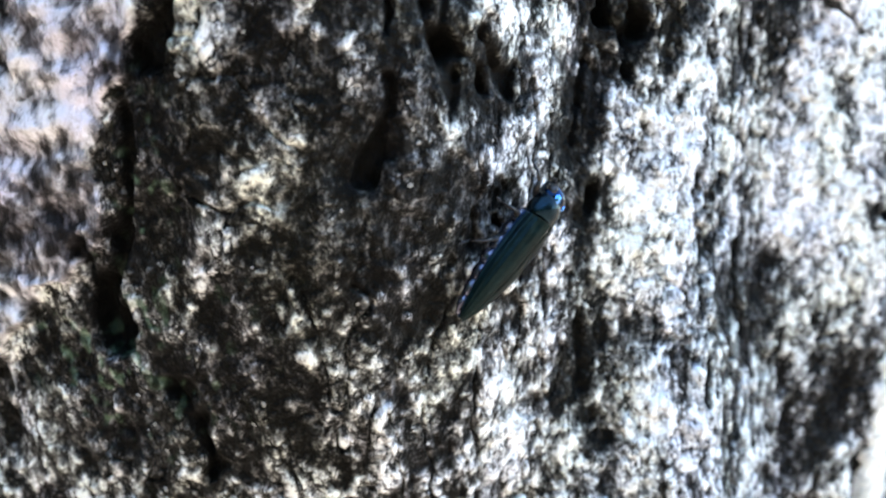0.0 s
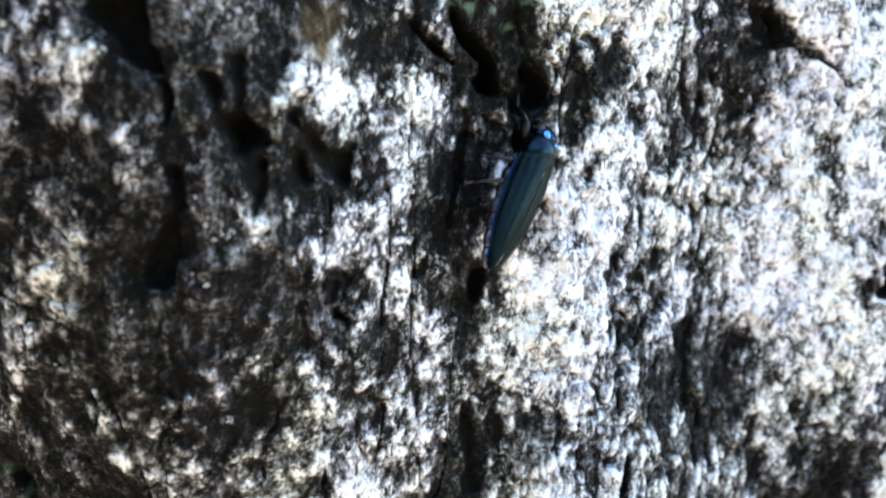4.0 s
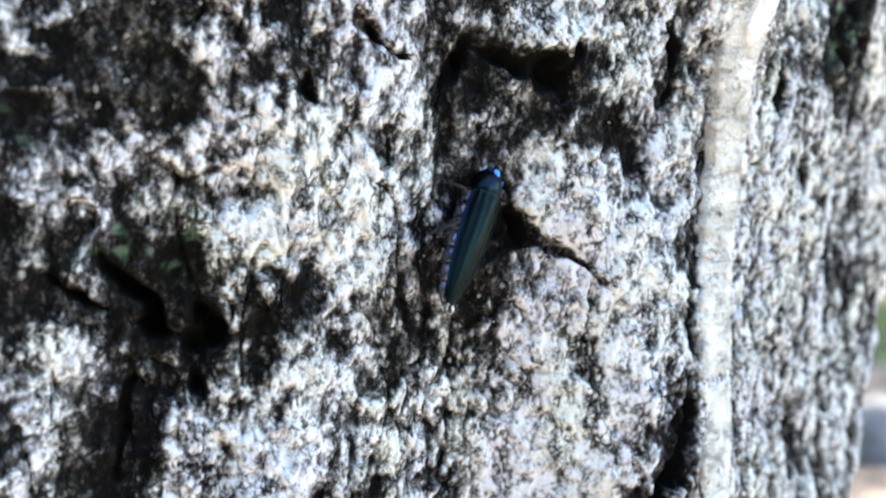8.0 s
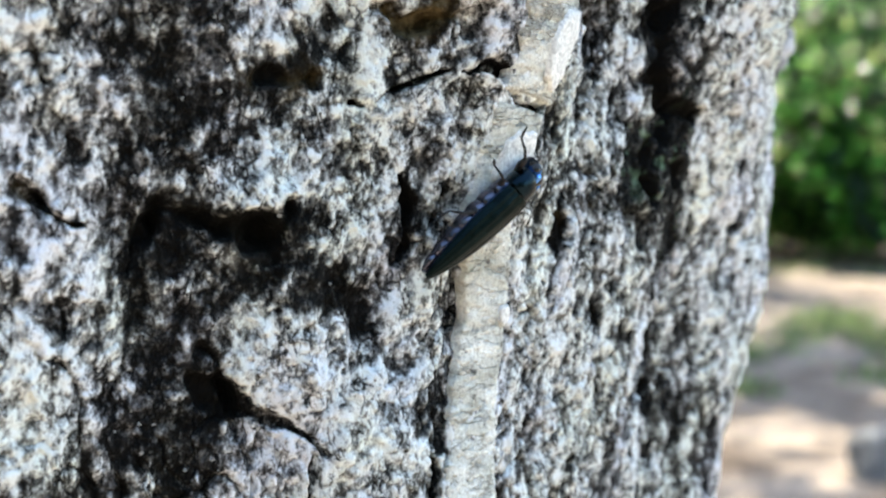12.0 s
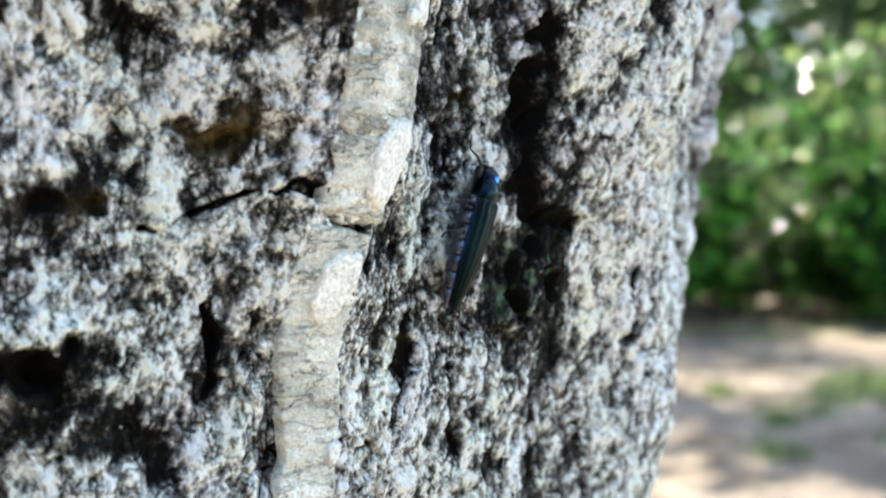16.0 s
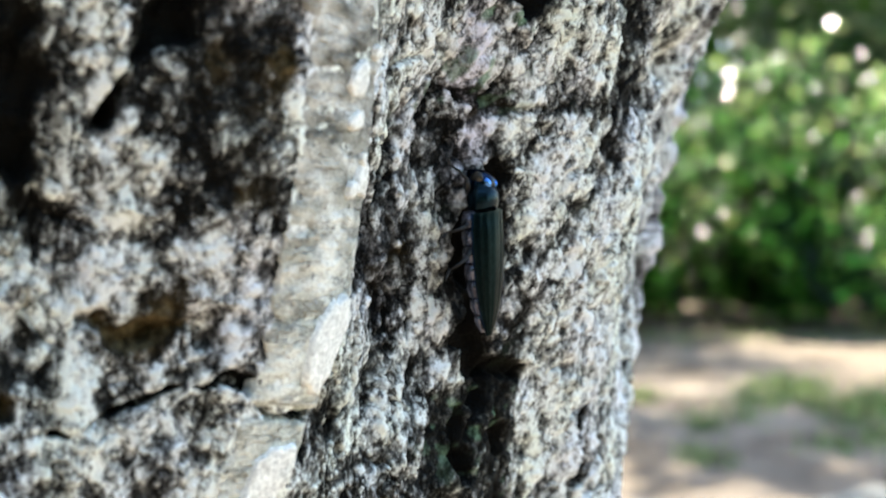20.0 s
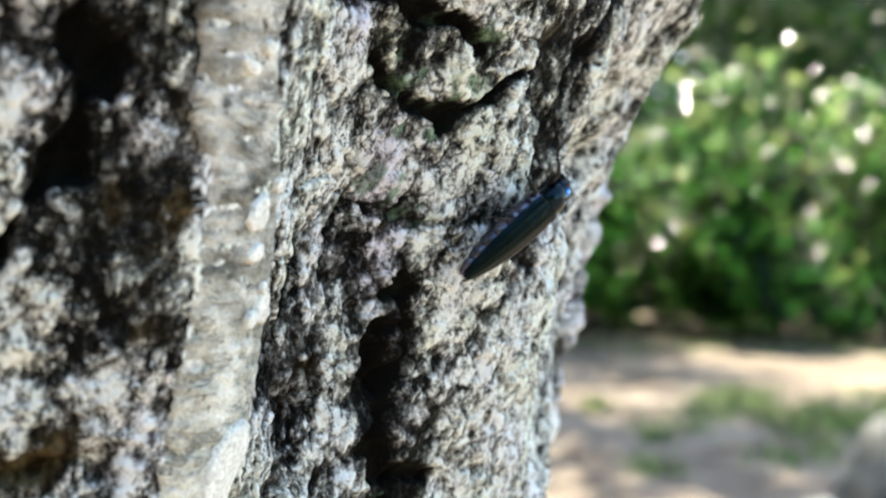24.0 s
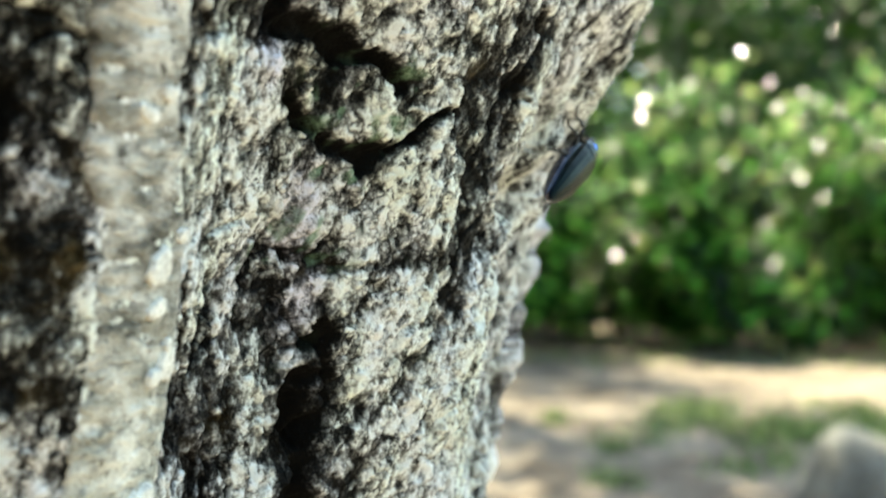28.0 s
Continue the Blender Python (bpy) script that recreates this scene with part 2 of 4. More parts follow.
    nt.links.new(ramp(nt, island, [(0.0, (0.16, 0.16, 0.16)), (0.34, (0.27, 0.27, 0.27)), (0.36, (0.42, 0.42, 0.42)), (1.0, (0.40, 0.40, 0.40))]), bsdf.inputs["Roughness"])
    nt.links.new(ramp(nt, island, [(0.0, (0.5, 0.5, 0.5)), (0.34, (0.5, 0.5, 0.5)), (0.36, (0.03, 0.07, 0.07)), (1.0, (0.05, 0.05, 0.05))]), bsdf.inputs["Specular IOR Level"])
    tr = nt.nodes.new("ShaderNodeBsdfTranslucent")
    nt.links.new(ramp(nt, island, [(0.0, through_colour), (1.0 - pale, through_colour), (1.01 - pale, glow)]), tr.inputs["Color"])
    mx = nt.nodes.new("ShaderNodeMixShader")
    mx.inputs[0].default_value = 0.4
    nt.links.new(bsdf.outputs[0], mx.inputs[1])
    nt.links.new(tr.outputs[0], mx.inputs[2])
    nt.links.new(mx.outputs[0], nt.nodes["Material Output"].inputs["Surface"])
    return m


M_LEAF = leaf_material("broad_leaf", (0.008, 0.028, 0.004), (0.024, 0.066, 0.010), (0.022, 0.056, 0.006), 0.06, 5.0)
M_SHRUB = leaf_material("shrub_leaf", (0.006, 0.022, 0.004), (0.011, 0.040, 0.005), (0.012, 0.046, 0.003), 0.20, 16.0)
M_GRASS = leaf_material("grass_blade", (0.03, 0.055, 0.012), (0.09, 0.14, 0.05), (0.095, 0.16, 0.04), 0.30, 2.4)

# ---- mesh helpers ----


def part(name, bm, material, parent=None, label="", smooth=True):
    me = bpy.data.meshes.new(name)
    bm.to_mesh(me)
    bm.free()
    me.materials.append(material)
    if smooth:
        me.shade_smooth()
    ob = new(name, me)
    ob.parent = parent
    if label:
        ob["label"] = label
    return ob


def mesh_from(name, verts, faces, material, parent=None, smooth=True):
    me = bpy.data.meshes.new(name)
    me.from_pydata([tuple(v) for v in verts], [], [tuple(f) for f in faces])
    me.update()
    me.materials.append(material)
    if smooth:
        me.shade_smooth()
    ob = new(name, me)
    ob.parent = parent
    return ob


def tube(bm, pts, radii, sides=8, flat=1.0):
    """A closed, tapering tube along points."""
    rings = []
    for k, p in enumerate(pts):
        a, b = pts[max(k - 1, 0)], pts[min(k + 1, len(pts) - 1)]
        d = (Vector(b) - Vector(a)).normalized()
        q = d.to_track_quat("Z", "Y")
        rings.append([bm.verts.new(Vector(p) + q @ Vector((radii[k] * math.cos(2 * math.pi * s / sides), flat * radii[k] * math.sin(2 * math.pi * s / sides), 0))) for s in range(sides)])
    for r0, r1 in zip(rings, rings[1:]):
        for s in range(sides):
            bm.faces.new((r0[s], r0[(s + 1) % sides], r1[(s + 1) % sides], r1[s]))
    bm.faces.new(rings[0][::-1])
    bm.faces.new(rings[-1])
    return bm


# ---- the trunk ----
R0 = 0.09171
EYE_H = 1.2                       # height of the middle of the seen bark
# swells and furrows of the trunk in mm: rows every 8 degrees round it from -8, columns at -25, 5, 35, 65, 95 mm
SWELL = np.array([[0.1, 3.1, 3.3, 0.3, 0.0], [1.1, 5.3, 6.6, 0.7, 0.0], [3.3, 8.2, 5.5, -0.4, -0.0], [-2.6, -3.8, -3.5, -2.0, -0.1], [4.4, 1.4, 0.8, 0.2, -0.3], [2.5, -3.6, -4.6, -6.3, -1.9], [-5.0, -6.1, -2.4, -3.0, -3.0], [-0.1, 3.9, -2.9, -7.5, -5.8], [-0.0, -2.0, -5.7, 4.9, 0.8], [-0.1, -3.5, -2.0, -11.4, -8.5], [-0.2, -4.1, -0.3, -3.6, -1.2], [-0.0, -1.7, -9.5, -0.9, -2.0], [0.9, 0.2, 1.5, 0.1, -3.4], [0.6, -3.8, 0.5, -9.8, 4.2], [-0.0, -4.2, 0.7, 1.2, -4.8]]) * 1e-3
SWELL_TH = np.radians(np.arange(-8, 105, 8))
SWELL_Z = np.array([-0.025, 0.005, 0.035, 0.065, 0.095])


def trunk_radius(th, z):
    """Radius of the trunk without its bark relief; th: radians round the axis from -y towards +x, z: metres from the middle."""
    th, z = np.asarray(th, float), np.asarray(z, float)
    zz = np.clip(z, -0.05, 0.125)
    r = R0 + 0.00037 + -0.00127 * np.sin(th) + -0.00272 * np.cos(th) + 0.01051 * zz / 0.05
    g = np.exp(-0.5 * ((th[..., None] - SWELL_TH) / radians(6.5)) ** 2)
    k = np.exp(-0.5 * ((z[..., None] - SWELL_Z) / 0.02) ** 2)
    r = r + np.einsum("...i,ij,...j->...", g, SWELL, k)
    turn = np.abs((th - radians(40) + math.pi) % (2 * math.pi) - math.pi)
    r = r - 0.022 * np.clip((turn - radians(60)) / radians(36), 0, 1) * np.clip(1.2 - np.abs(z - 0.04) / 0.4, 0, 1)
    flare = np.clip((-0.9 - z) / 0.3, 0, 1)
    return r + 0.06 * flare ** 2


def on_trunk(th_deg, z_mm, lift=0.0):
    th, z = radians(th_deg), z_mm * 1e-3
    r = float(trunk_radius(th, z)) + lift
    return Vector((r * math.sin(th), -r * math.cos(th), EYE_H + z))


def trunk_frame(th_deg, z_mm, heading=0.0, pitch=0.0, lift=0.0, roll=0.0):
    """A pose on the trunk: z out of the bark, y along the heading (degrees from straight up, clockwise)."""
    e = 1.7
    a = on_trunk(th_deg + e, z_mm) - on_trunk(th_deg - e, z_mm)
    c = on_trunk(th_deg, z_mm + 3) - on_trunk(th_deg, z_mm - 3)
    n = a.cross(c).normalized()
    up = Vector((0, 0, 1))
    up = (up - n * up.dot(n)).normalized()
    side = up.cross(n)
    fwd = up * math.cos(radians(heading)) + side * math.sin(radians(heading))
    f2 = fwd * math.cos(radians(pitch)) + n * math.sin(radians(pitch))
    n2 = n * math.cos(radians(pitch)) - fwd * math.sin(radians(pitch))
    x = f2.cross(n2)
    m = Matrix((x, f2, n2)).transposed().to_4x4()
    return Matrix.Translation(on_trunk(th_deg, z_mm) + n * lift) @ m @ pose(0, 0, 0, 0, roll, 0)


STEP = 0.2                       # mm between neighbouring points of the seen bark
TH_A, TH_B, Z_A, Z_B = -20.0, 106.0, -38.0, 118.0
MM = 1000 * R0 * math.pi / 180   # mm of bark in a degree
NU, NV = int((TH_B - TH_A) * MM / STEP), int((Z_B - Z_A) / STEP)
GU = (TH_A * MM + STEP * np.arange(NU))[None, :]   # mm round the trunk
GV = (Z_A + STEP * np.arange(NV))[:, None]         # mm up
RNG = np.random.default_rng(7)


def cloud(lu, lv):
    """A smooth random field, spread 1, with lengths lu and lv in mm."""
    f = np.fft.rfft2(RNG.standard_normal((NV, NU)))
    ku, kv = np.fft.rfftfreq(NU)[None, :], np.fft.fftfreq(NV)[:, None]
    f *= np.exp(-2 * math.pi ** 2 * ((ku * lu / STEP) ** 2 + (kv * lv / STEP) ** 2))
    g = np.fft.irfft2(f, s=(NV, NU))
    return (g / g.std()).astype(np.float32)


def cells(u, v, su, sv):
    """Cracked cells of about su by sv mm: nearest and second distances, and a random number for each cell."""
    a, b = u / su, v / sv
    ia, ib = np.floor(a).astype(int), np.floor(b).astype(int)
    n = 512
    ja, jb, jr = RNG.random((n, n)), RNG.random((n, n)), RNG.random((n, n))
    f1 = np.full(a.shape, 9.0)
    f2 = np.full(a.shape, 9.0)
    rid = np.zeros(a.shape)
    for da in (-1, 0, 1):
        for db in (-1, 0, 1):
            ca, cb = (ia + da) % n, (ib + db) % n
            d = np.hypot(ia + da + ja[ca, cb] - a, ib + db + jb[ca, cb] - b)
            near = d < f1
            f2 = np.where(near, f1, np.minimum(f2, d))
            rid = np.where(near, jr[ca, cb], rid)
            f1 = np.where(near, d, f1)
    return f1, f2, rid


def rise(x, a, b):
    t = np.clip((x - a) / (b - a), 0, 1)
    return t * t * (3 - 2 * t)


WU, WV = GU + 0.7 * cloud(2.5, 4.0) + 0.25 * cloud(0.7, 0.9), GV + 0.9 * cloud(2.5, 4.0) + 0.25 * cloud(0.7, 0.9)
relief = np.zeros((NV, NU), np.float32)      # mm out of the trunk
lichen = np.zeros((NV, NU), np.float32)      # how well the pale crust grows, lowered too for painted shade
algae = np.zeros((NV, NU), np.float32)
brown = np.zeros((NV, NU), np.float32)
mauve = np.zeros((NV, NU), np.float32)
hollow = np.zeros((NV, NU), np.float32)     # shade painted into the colour of holes
SOFT = cloud(1.2, 1.8)
RAG = 0.6 * cloud(0.5, 0.7) + 0.6 * cloud(1.0, 1.4)


def window(th, z, ru, rv):
    i0, i1 = int((th * MM - ru - TH_A * MM) / STEP), int((th * MM + ru - TH_A * MM) / STEP) + 2
    j0, j1 = int((z - rv - Z_A) / STEP), int((z + rv - Z_A) / STEP) + 2
    return slice(max(j0, 0), max(min(j1, NV), 0)), slice(max(i0, 0), max(min(i1, NU), 0))


def patch(field, th, z, ru, rv, amount, ragged=0.5):
    """Adds to a field in an uneven patch of ru by rv mm round a place."""
    w = window(th, z, 2.6 * ru, 2.6 * rv)
    d = np.hypot((WU[w] - th * MM) / ru, (WV[w] - z) / rv) + ragged * 0.35 * SOFT[w]
    field[w] += (amount * np.exp(-np.clip(d, 0, None) ** 2)).astype(np.float32)


def furrow(places, width, depth, bare=1.0, tone=0.0, start=None):
    """A crack or hole along places (degrees, mm): depth and width in mm; it may start narrower or wider than it ends.
    bare thins the lichen and paints shade inside.
    """
    p = [(a * MM, b) for a, b in places]
    lo_u, hi_u = min(q[0] for q in p), max(q[0] for q in p)
    lo_v, hi_v = min(q[1] for q in p), max(q[1] for q in p)
    w = window((lo_u + hi_u) / 2 / MM, (lo_v + hi_v) / 2, (hi_u - lo_u) / 2 + 4 * width, (hi_v - lo_v) / 2 + 4 * width)
    u, v = WU[w], WV[w]
    d = np.full(u.shape, 1e3)
    first = width if start is None else start
    for n, ((ax, ay), (bx, by)) in enumerate(zip(p, p[1:] or p)):
        dx, dy = bx - ax, by - ay
        k = np.clip(((u - ax) * dx + (v - ay) * dy) / (dx * dx + dy * dy + 1e-9), 0, 1)
        here = first + (width - first) * (n + k) / max(1, len(p) - 1)
        d = np.minimum(d, np.hypot(u - ax - k * dx, v - ay - k * dy) * width / here)
    d = np.clip(d * (1 + 0.20 * SOFT[w]) + (0.06 + 0.45 * width) * RAG[w], 0, None)
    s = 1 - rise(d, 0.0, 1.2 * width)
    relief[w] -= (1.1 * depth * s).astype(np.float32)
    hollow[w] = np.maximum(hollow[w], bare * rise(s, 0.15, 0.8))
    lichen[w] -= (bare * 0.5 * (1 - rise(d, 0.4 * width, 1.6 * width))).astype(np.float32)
    if tone:
        brown[w] += (tone * s).astype(np.float32)


smooth = np.zeros((NV, NU), np.float32)      # where a smooth strip of bark lies

# stretches of paler and darker crust: degrees, mm, spread across and up in mm, amount
lichen += 0.11
# the crust low on the trunk, with shade under the plate painted in
for th, z, ru, rv, amount in ((3.3, 11.3, 5.6, 9.8, -0.27), (4.2, -1.1, 8.6, 3.0, -0.32), (-0.2, -10.0, 11.2, 6.2, -0.5), (-10.0, -13.3, 9.7, 7.2, -0.8), (-11.5, -3.8, 6.0, 3.7, -0.4), (-2.7, 13.1, 3.0, 6.8, -0.25), (8.1, 17.9, 3.8, 2.8, -0.2), (11.9, 21.0, 2.5, 2.1, 0.35), (15.9, 19.4, 8.0, 3.9, 0.35), (9.1, 9.7, 5.0, 2.7, 0.4), (13.7, 11.8, 3.8, 3.9, 0.35), (9.3, 2.8, 3.6, 2.8, -0.35), (22.3, 9.0, 8.5, 12.2, 0.35), (37.9, 10.5, 15.0, 14.0, 0.28), (18.0, -8.6, 2.9, 4.6, -0.6), (12.3, -4.5, 5.2, 2.4, -0.15)):
    patch(lichen, th, z, ru, rv, amount)
# the mossy edge beside the plate
for th, z, ru, rv, amount in ((-6.4, 10.1, 6.2, 9.0, -0.4), (-0.7, 16.7, 2.4, 4.8, 0.05)):
    patch(lichen, th, z, ru, rv, amount)
# darker bark beside the holes
for th, z, ru, rv, amount in ((-2.1, 14.2, 6.2, 9.3, -0.55), (9.8, 21.2, 2.2, 2.0, -0.15), (6.7, 11.1, 3.0, 4.9, -0.15)):
    patch(lichen, th, z, ru, rv, amount)
# right of them
for th, z, ru, rv, amount in ((14.1, -14.0, 4.7, 6.2, 0.28), (23.1, -16.9, 5.5, 3.9, 0.6), (37.1, -6.9, 8.6, 5.6, -0.35), (46.2, -19.4, 3.8, 8.2, -0.65), (20.6, -1.7, 3.1, 6.0, 0.25), (44.2, 1.7, 4.7, 8.3, 0.25), (16.4, 12.0, 2.1, 5.0, -0.2), (35.9, 15.3, 3.0, 5.3, -0.2), (2.0, -9.8, 5.4, 3.1, 0.05), (6.7, -10.2, 2.9, 3.1, 0.12)):
    patch(lichen, th, z, ru, rv, amount)
# the next stretch up
for th, z, ru, rv, amount in ((7.9, 29.4, 2.6, 4.6, -0.35), (4.7, 17.7, 3.7, 15.4, -1.1), (7.2, 25.1, 2.2, 6.6, -0.55), (4.0, 24.6, 1.5, 4.2, -0.5), (6.6, 27.8, 1.5, 4.2, -0.35), (12.1, 26.6, 1.4, 6.2, 0.15), (10.6, 21.2, 1.3, 2.5, 0.1), (17.6, 24.7, 2.8, 3.2, -0.1), (16.2, 16.5, 2.7, 3.2, -0.1), (17.5, 4.4, 2.5, 9.8, -0.45), (12.2, 12.8, 3.2, 4.0, -0.05), (13.8, 4.2, 2.1, 4.3, 0.05), (9.2, 8.1, 2.6, 4.0, -0.45), (10.2, 0.1, 4.2, 2.4, -0.35), (25.4, 31.9, 11.2, 5.1, 0.55), (37.0, 25.1, 5.5, 5.2, -0.45)):
    patch(lichen, th, z, ru, rv, amount)
# beside it
for th, z, ru, rv, amount in ((35.3, 8.5, 4.2, 4.4, -0.3), (35.3, -4.1, 4.8, 5.0, -0.5), (28.2, 14.0, 7.8, 2.5, 0.15), (22.8, 7.0, 2.3, 6.4, 0.38), (44.4, 29.0, 7.7, 9.6, 0.65), (42.3, 8.3, 5.5, 9.5, 0.45), (50.2, 6.4, 3.9, 2.8, -0.6), (26.8, 0.7, 4.6, 5.5, -0.12), (47.6, -3.2, 3.8, 4.7, 0.2)):
    patch(lichen, th, z, ru, rv, amount)
# the dark furrows to the west
for th, z, ru, rv, amount in ((19.3, 48.4, 3.4, 4.6, -0.65), (22.5, 49.3, 1.8, 3.1, -0.2), (19.1, 40.2, 3.3, 3.6, -0.5), (21.1, 33.6, 4.2, 4.6, -0.2), (18.1, 27.5, 2.9, 3.8, -0.5), (24.0, 23.8, 6.1, 4.0, -0.3), (32.2, 18.2, 5.4, 4.5, -0.3)):
    patch(lichen, th, z, ru, rv, amount)
# grey crust below the holes
for th, z, ru, rv, amount in ((8.8, 33.8, 2.9, 6.0, -0.45), (17.1, 3.7, 5.3, 2.8, -0.2), (12.8, 13.2, 9.0, 6.6, -0.35), (21.2, 6.6, 4.4, 5.2, -0.3), (28.9, 12.4, 5.4, 5.4, -0.2), (8.1, 7.3, 2.6, 3.4, -0.2)):
    patch(lichen, th, z, ru, rv, amount)
# the grey west side
for th, z, ru, rv, amount in ((13.2, 26.4, 3.4, 7.3, -0.42), (12.3, 37.4, 2.0, 5.0, -0.3), (17.5, 15.9, 2.2, 7.2, -0.4), (12.9, 11.4, 3.7, 3.4, -0.25)):
    patch(lichen, th, z, ru, rv, amount)
# the dark west side
for th, z, ru, rv, amount in ((15.9, 42.7, 3.0, 7.8, -0.6), (19.7, 42.8, 2.6, 7.2, -0.35), (15.2, 18.3, 3.0, 5.1, -0.25), (19.0, 19.2, 4.3, 5.3, -0.1), (17.9, 25.5, 4.1, 3.4, -0.12), (24.3, 21.3, 4.0, 2.7, -0.15)):
    patch(lichen, th, z, ru, rv, amount)
# the lump and the darker bark round it
for th, z, ru, rv, amount in ((23.5, 52.4, 2.2, 2.1, -0.6), (28.1, 52.5, 2.9, 1.9, 0.25), (32.0, 54.1, 1.8, 0.8, -0.4), (35.7, 48.7, 2.6, 7.4, -0.5), (37.3, 43.4, 5.0, 2.2, -0.55), (41.9, 44.3, 2.9, 1.3, -0.45), (44.0, 39.5, 2.7, 1.2, -0.4), (40.2, 48.4, 5.3, 2.8, 0.65), (45.2, 48.5, 2.2, 2.3, -0.25), (35.0, 27.3, 5.8, 6.6, -0.55), (37.5, 36.0, 4.2, 2.3, -0.35), (41.8, 29.6, 2.8, 1.9, 0.6), (42.0, 35.3, 2.3, 1.2, 0.35), (42.3, 55.7, 3.4, 1.3, -0.45), (34.0, 27.2, 0.9, 0.8, 0.7), (25.1, 24.8, 3.7, 2.1, -0.25), (26.6, 36.5, 5.4, 7.1, 0.05), (25.1, 43.9, 3.4, 4.8, -0.15)):
    patch(lichen, th, z, ru, rv, amount)
# both sides of the strip
for th, z, ru, rv, amount in ((45.4, 21.6, 2.8, 2.7, 0.35), (48.3, 31.0, 1.6, 2.4, -0.2), (51.1, 25.7, 1.6, 4.0, -0.3), (66.1, 43.7, 6.1, 6.2, 0.08), (74.5, 50.4, 5.4, 10.2, -0.5), (76.7, 40.6, 8.2, 3.2, -0.35), (77.7, 21.9, 9.0, 2.3, -0.5), (86.0, 35.5, 4.6, 12.5, 0.2), (64.6, 24.3, 7.0, 10.8, 0.25), (47.6, 48.5, 2.2, 5.2, 0.4), (49.1, 38.8, 2.5, 4.4, 0.25)):
    patch(lichen, th, z, ru, rv, amount)
# about the cross crack
for th, z, ru, rv, amount in ((75.2, 42.8, 6.1, 6.7, -0.5), (64.7, 44.1, 4.2, 2.6, -0.35), (65.8, 63.4, 4.1, 2.4, -0.25), (79.0, 48.9, 2.4, 7.2, 0.35), (84.8, 52.6, 13.4, 17.2, 0.18), (43.6, 64.2, 5.7, 4.1, 0.42), (52.1, 64.7, 3.4, 4.6, 0.62), (56.5, 67.0, 3.7, 4.0, 0.2), (70.2, 58.1, 3.6, 6.0, 0.1), (63.9, 51.8, 6.3, 2.9, 0.15), (49.0, 57.3, 5.4, 2.8, 0.25), (42.4, 55.1, 2.7, 1.6, -0.5), (42.3, 41.2, 3.5, 2.8, -0.5), (50.7, 50.0, 1.0, 2.8, -0.3), (49.8, 43.9, 0.8, 2.1, -0.5), (42.9, 47.4, 2.7, 1.9, 0.1), (47.1, 53.4, 3.5, 2.0, 0.1), (58.4, 39.5, 4.1, 4.2, 0.15)):
    patch(lichen, th, z, ru, rv, amount)
# the old wood west of the scars
for th, z, ru, rv, amount in ((37.8, 61.1, 2.6, 4.8, -0.7), (34.0, 58.4, 2.4, 4.4, -0.45), (37.9, 51.3, 2.6, 5.0, -0.25), (44.1, 61.7, 4.0, 2.5, 0.35), (51.4, 60.5, 2.2, 3.4, 0.3), (50.6, 53.9, 2.8, 2.2, 0.3), (41.6, 60.3, 2.7, 2.5, 0.2)):
    patch(lichen, th, z, ru, rv, amount)
# higher up
for th, z, ru, rv, amount in ((49.7, 59.8, 3.9, 1.8, -0.35), (43.6, 76.6, 1.5, 6.1, -0.5), (70.0, 84.7, 3.3, 1.1, -0.35), (66.8, 76.1, 3.8, 3.1, 0.25), (67.4, 48.1, 3.9, 2.4, -0.2), (77.3, 56.8, 3.0, 7.2, 0.25), (66.6, 52.0, 5.3, 1.4, 0.1), (56.4, 74.9, 1.9, 3.4, 0.2)):
    patch(lichen, th, z, ru, rv, amount)
# the top
for th, z, ru, rv, amount in ((71.4, 76.3, 1.6, 1.1, -0.3), (74.1, 75.8, 2.1, 1.1, -0.3), (69.2, 91.6, 3.4, 2.1, -0.35), (62.4, 79.7, 4.2, 2.1, 0.22), (72.1, 80.2, 2.2, 2.4, 0.28), (66.2, 74.4, 5.5, 2.3, 0.15), (71.7, 62.0, 2.5, 5.6, -0.5), (80.3, 96.4, 3.9, 2.5, -0.6), (64.3, 64.4, 3.8, 2.6, -0.4), (82.4, 88.4, 4.5, 2.4, 0.25), (51.3, 73.1, 3.2, 8.1, -0.25), (48.7, 87.9, 2.3, 2.3, -0.25), (50.1, 61.9, 2.3, 1.9, -0.45), (81.4, 67.7, 16.5, 8.6, 0.1), (68.5, 68.7, 2.2, 2.9, 0.1)):
    patch(lichen, th, z, ru, rv, amount)
# brown wood west of the strip
for th, z, ru, rv, amount in ((53.0, 69.1, 3.0, 5.5, -0.75), (51.9, 79.9, 2.1, 5.2, -0.55), (50.9, 88.3, 1.7, 4.2, -0.3), (64.8, 84.8, 4.5, 5.0, -0.15), (67.2, 69.7, 3.6, 4.6, -0.12)):
    patch(lichen, th, z, ru, rv, amount)
# tufts of mauve crust
for th, z, ru, rv, amount in ((68.5, 81.9, 1.6, 3.4, 1.0), (68.7, 78.7, 1.5, 2.6, 1.0), (70.2, 72.9, 1.5, 3.4, 1.0), (64.5, 92.9, 1.3, 3.5, 0.8)):
    patch(mauve, th, z, ru, rv, amount)
    patch(lichen, th, z, ru, rv, 0.25)
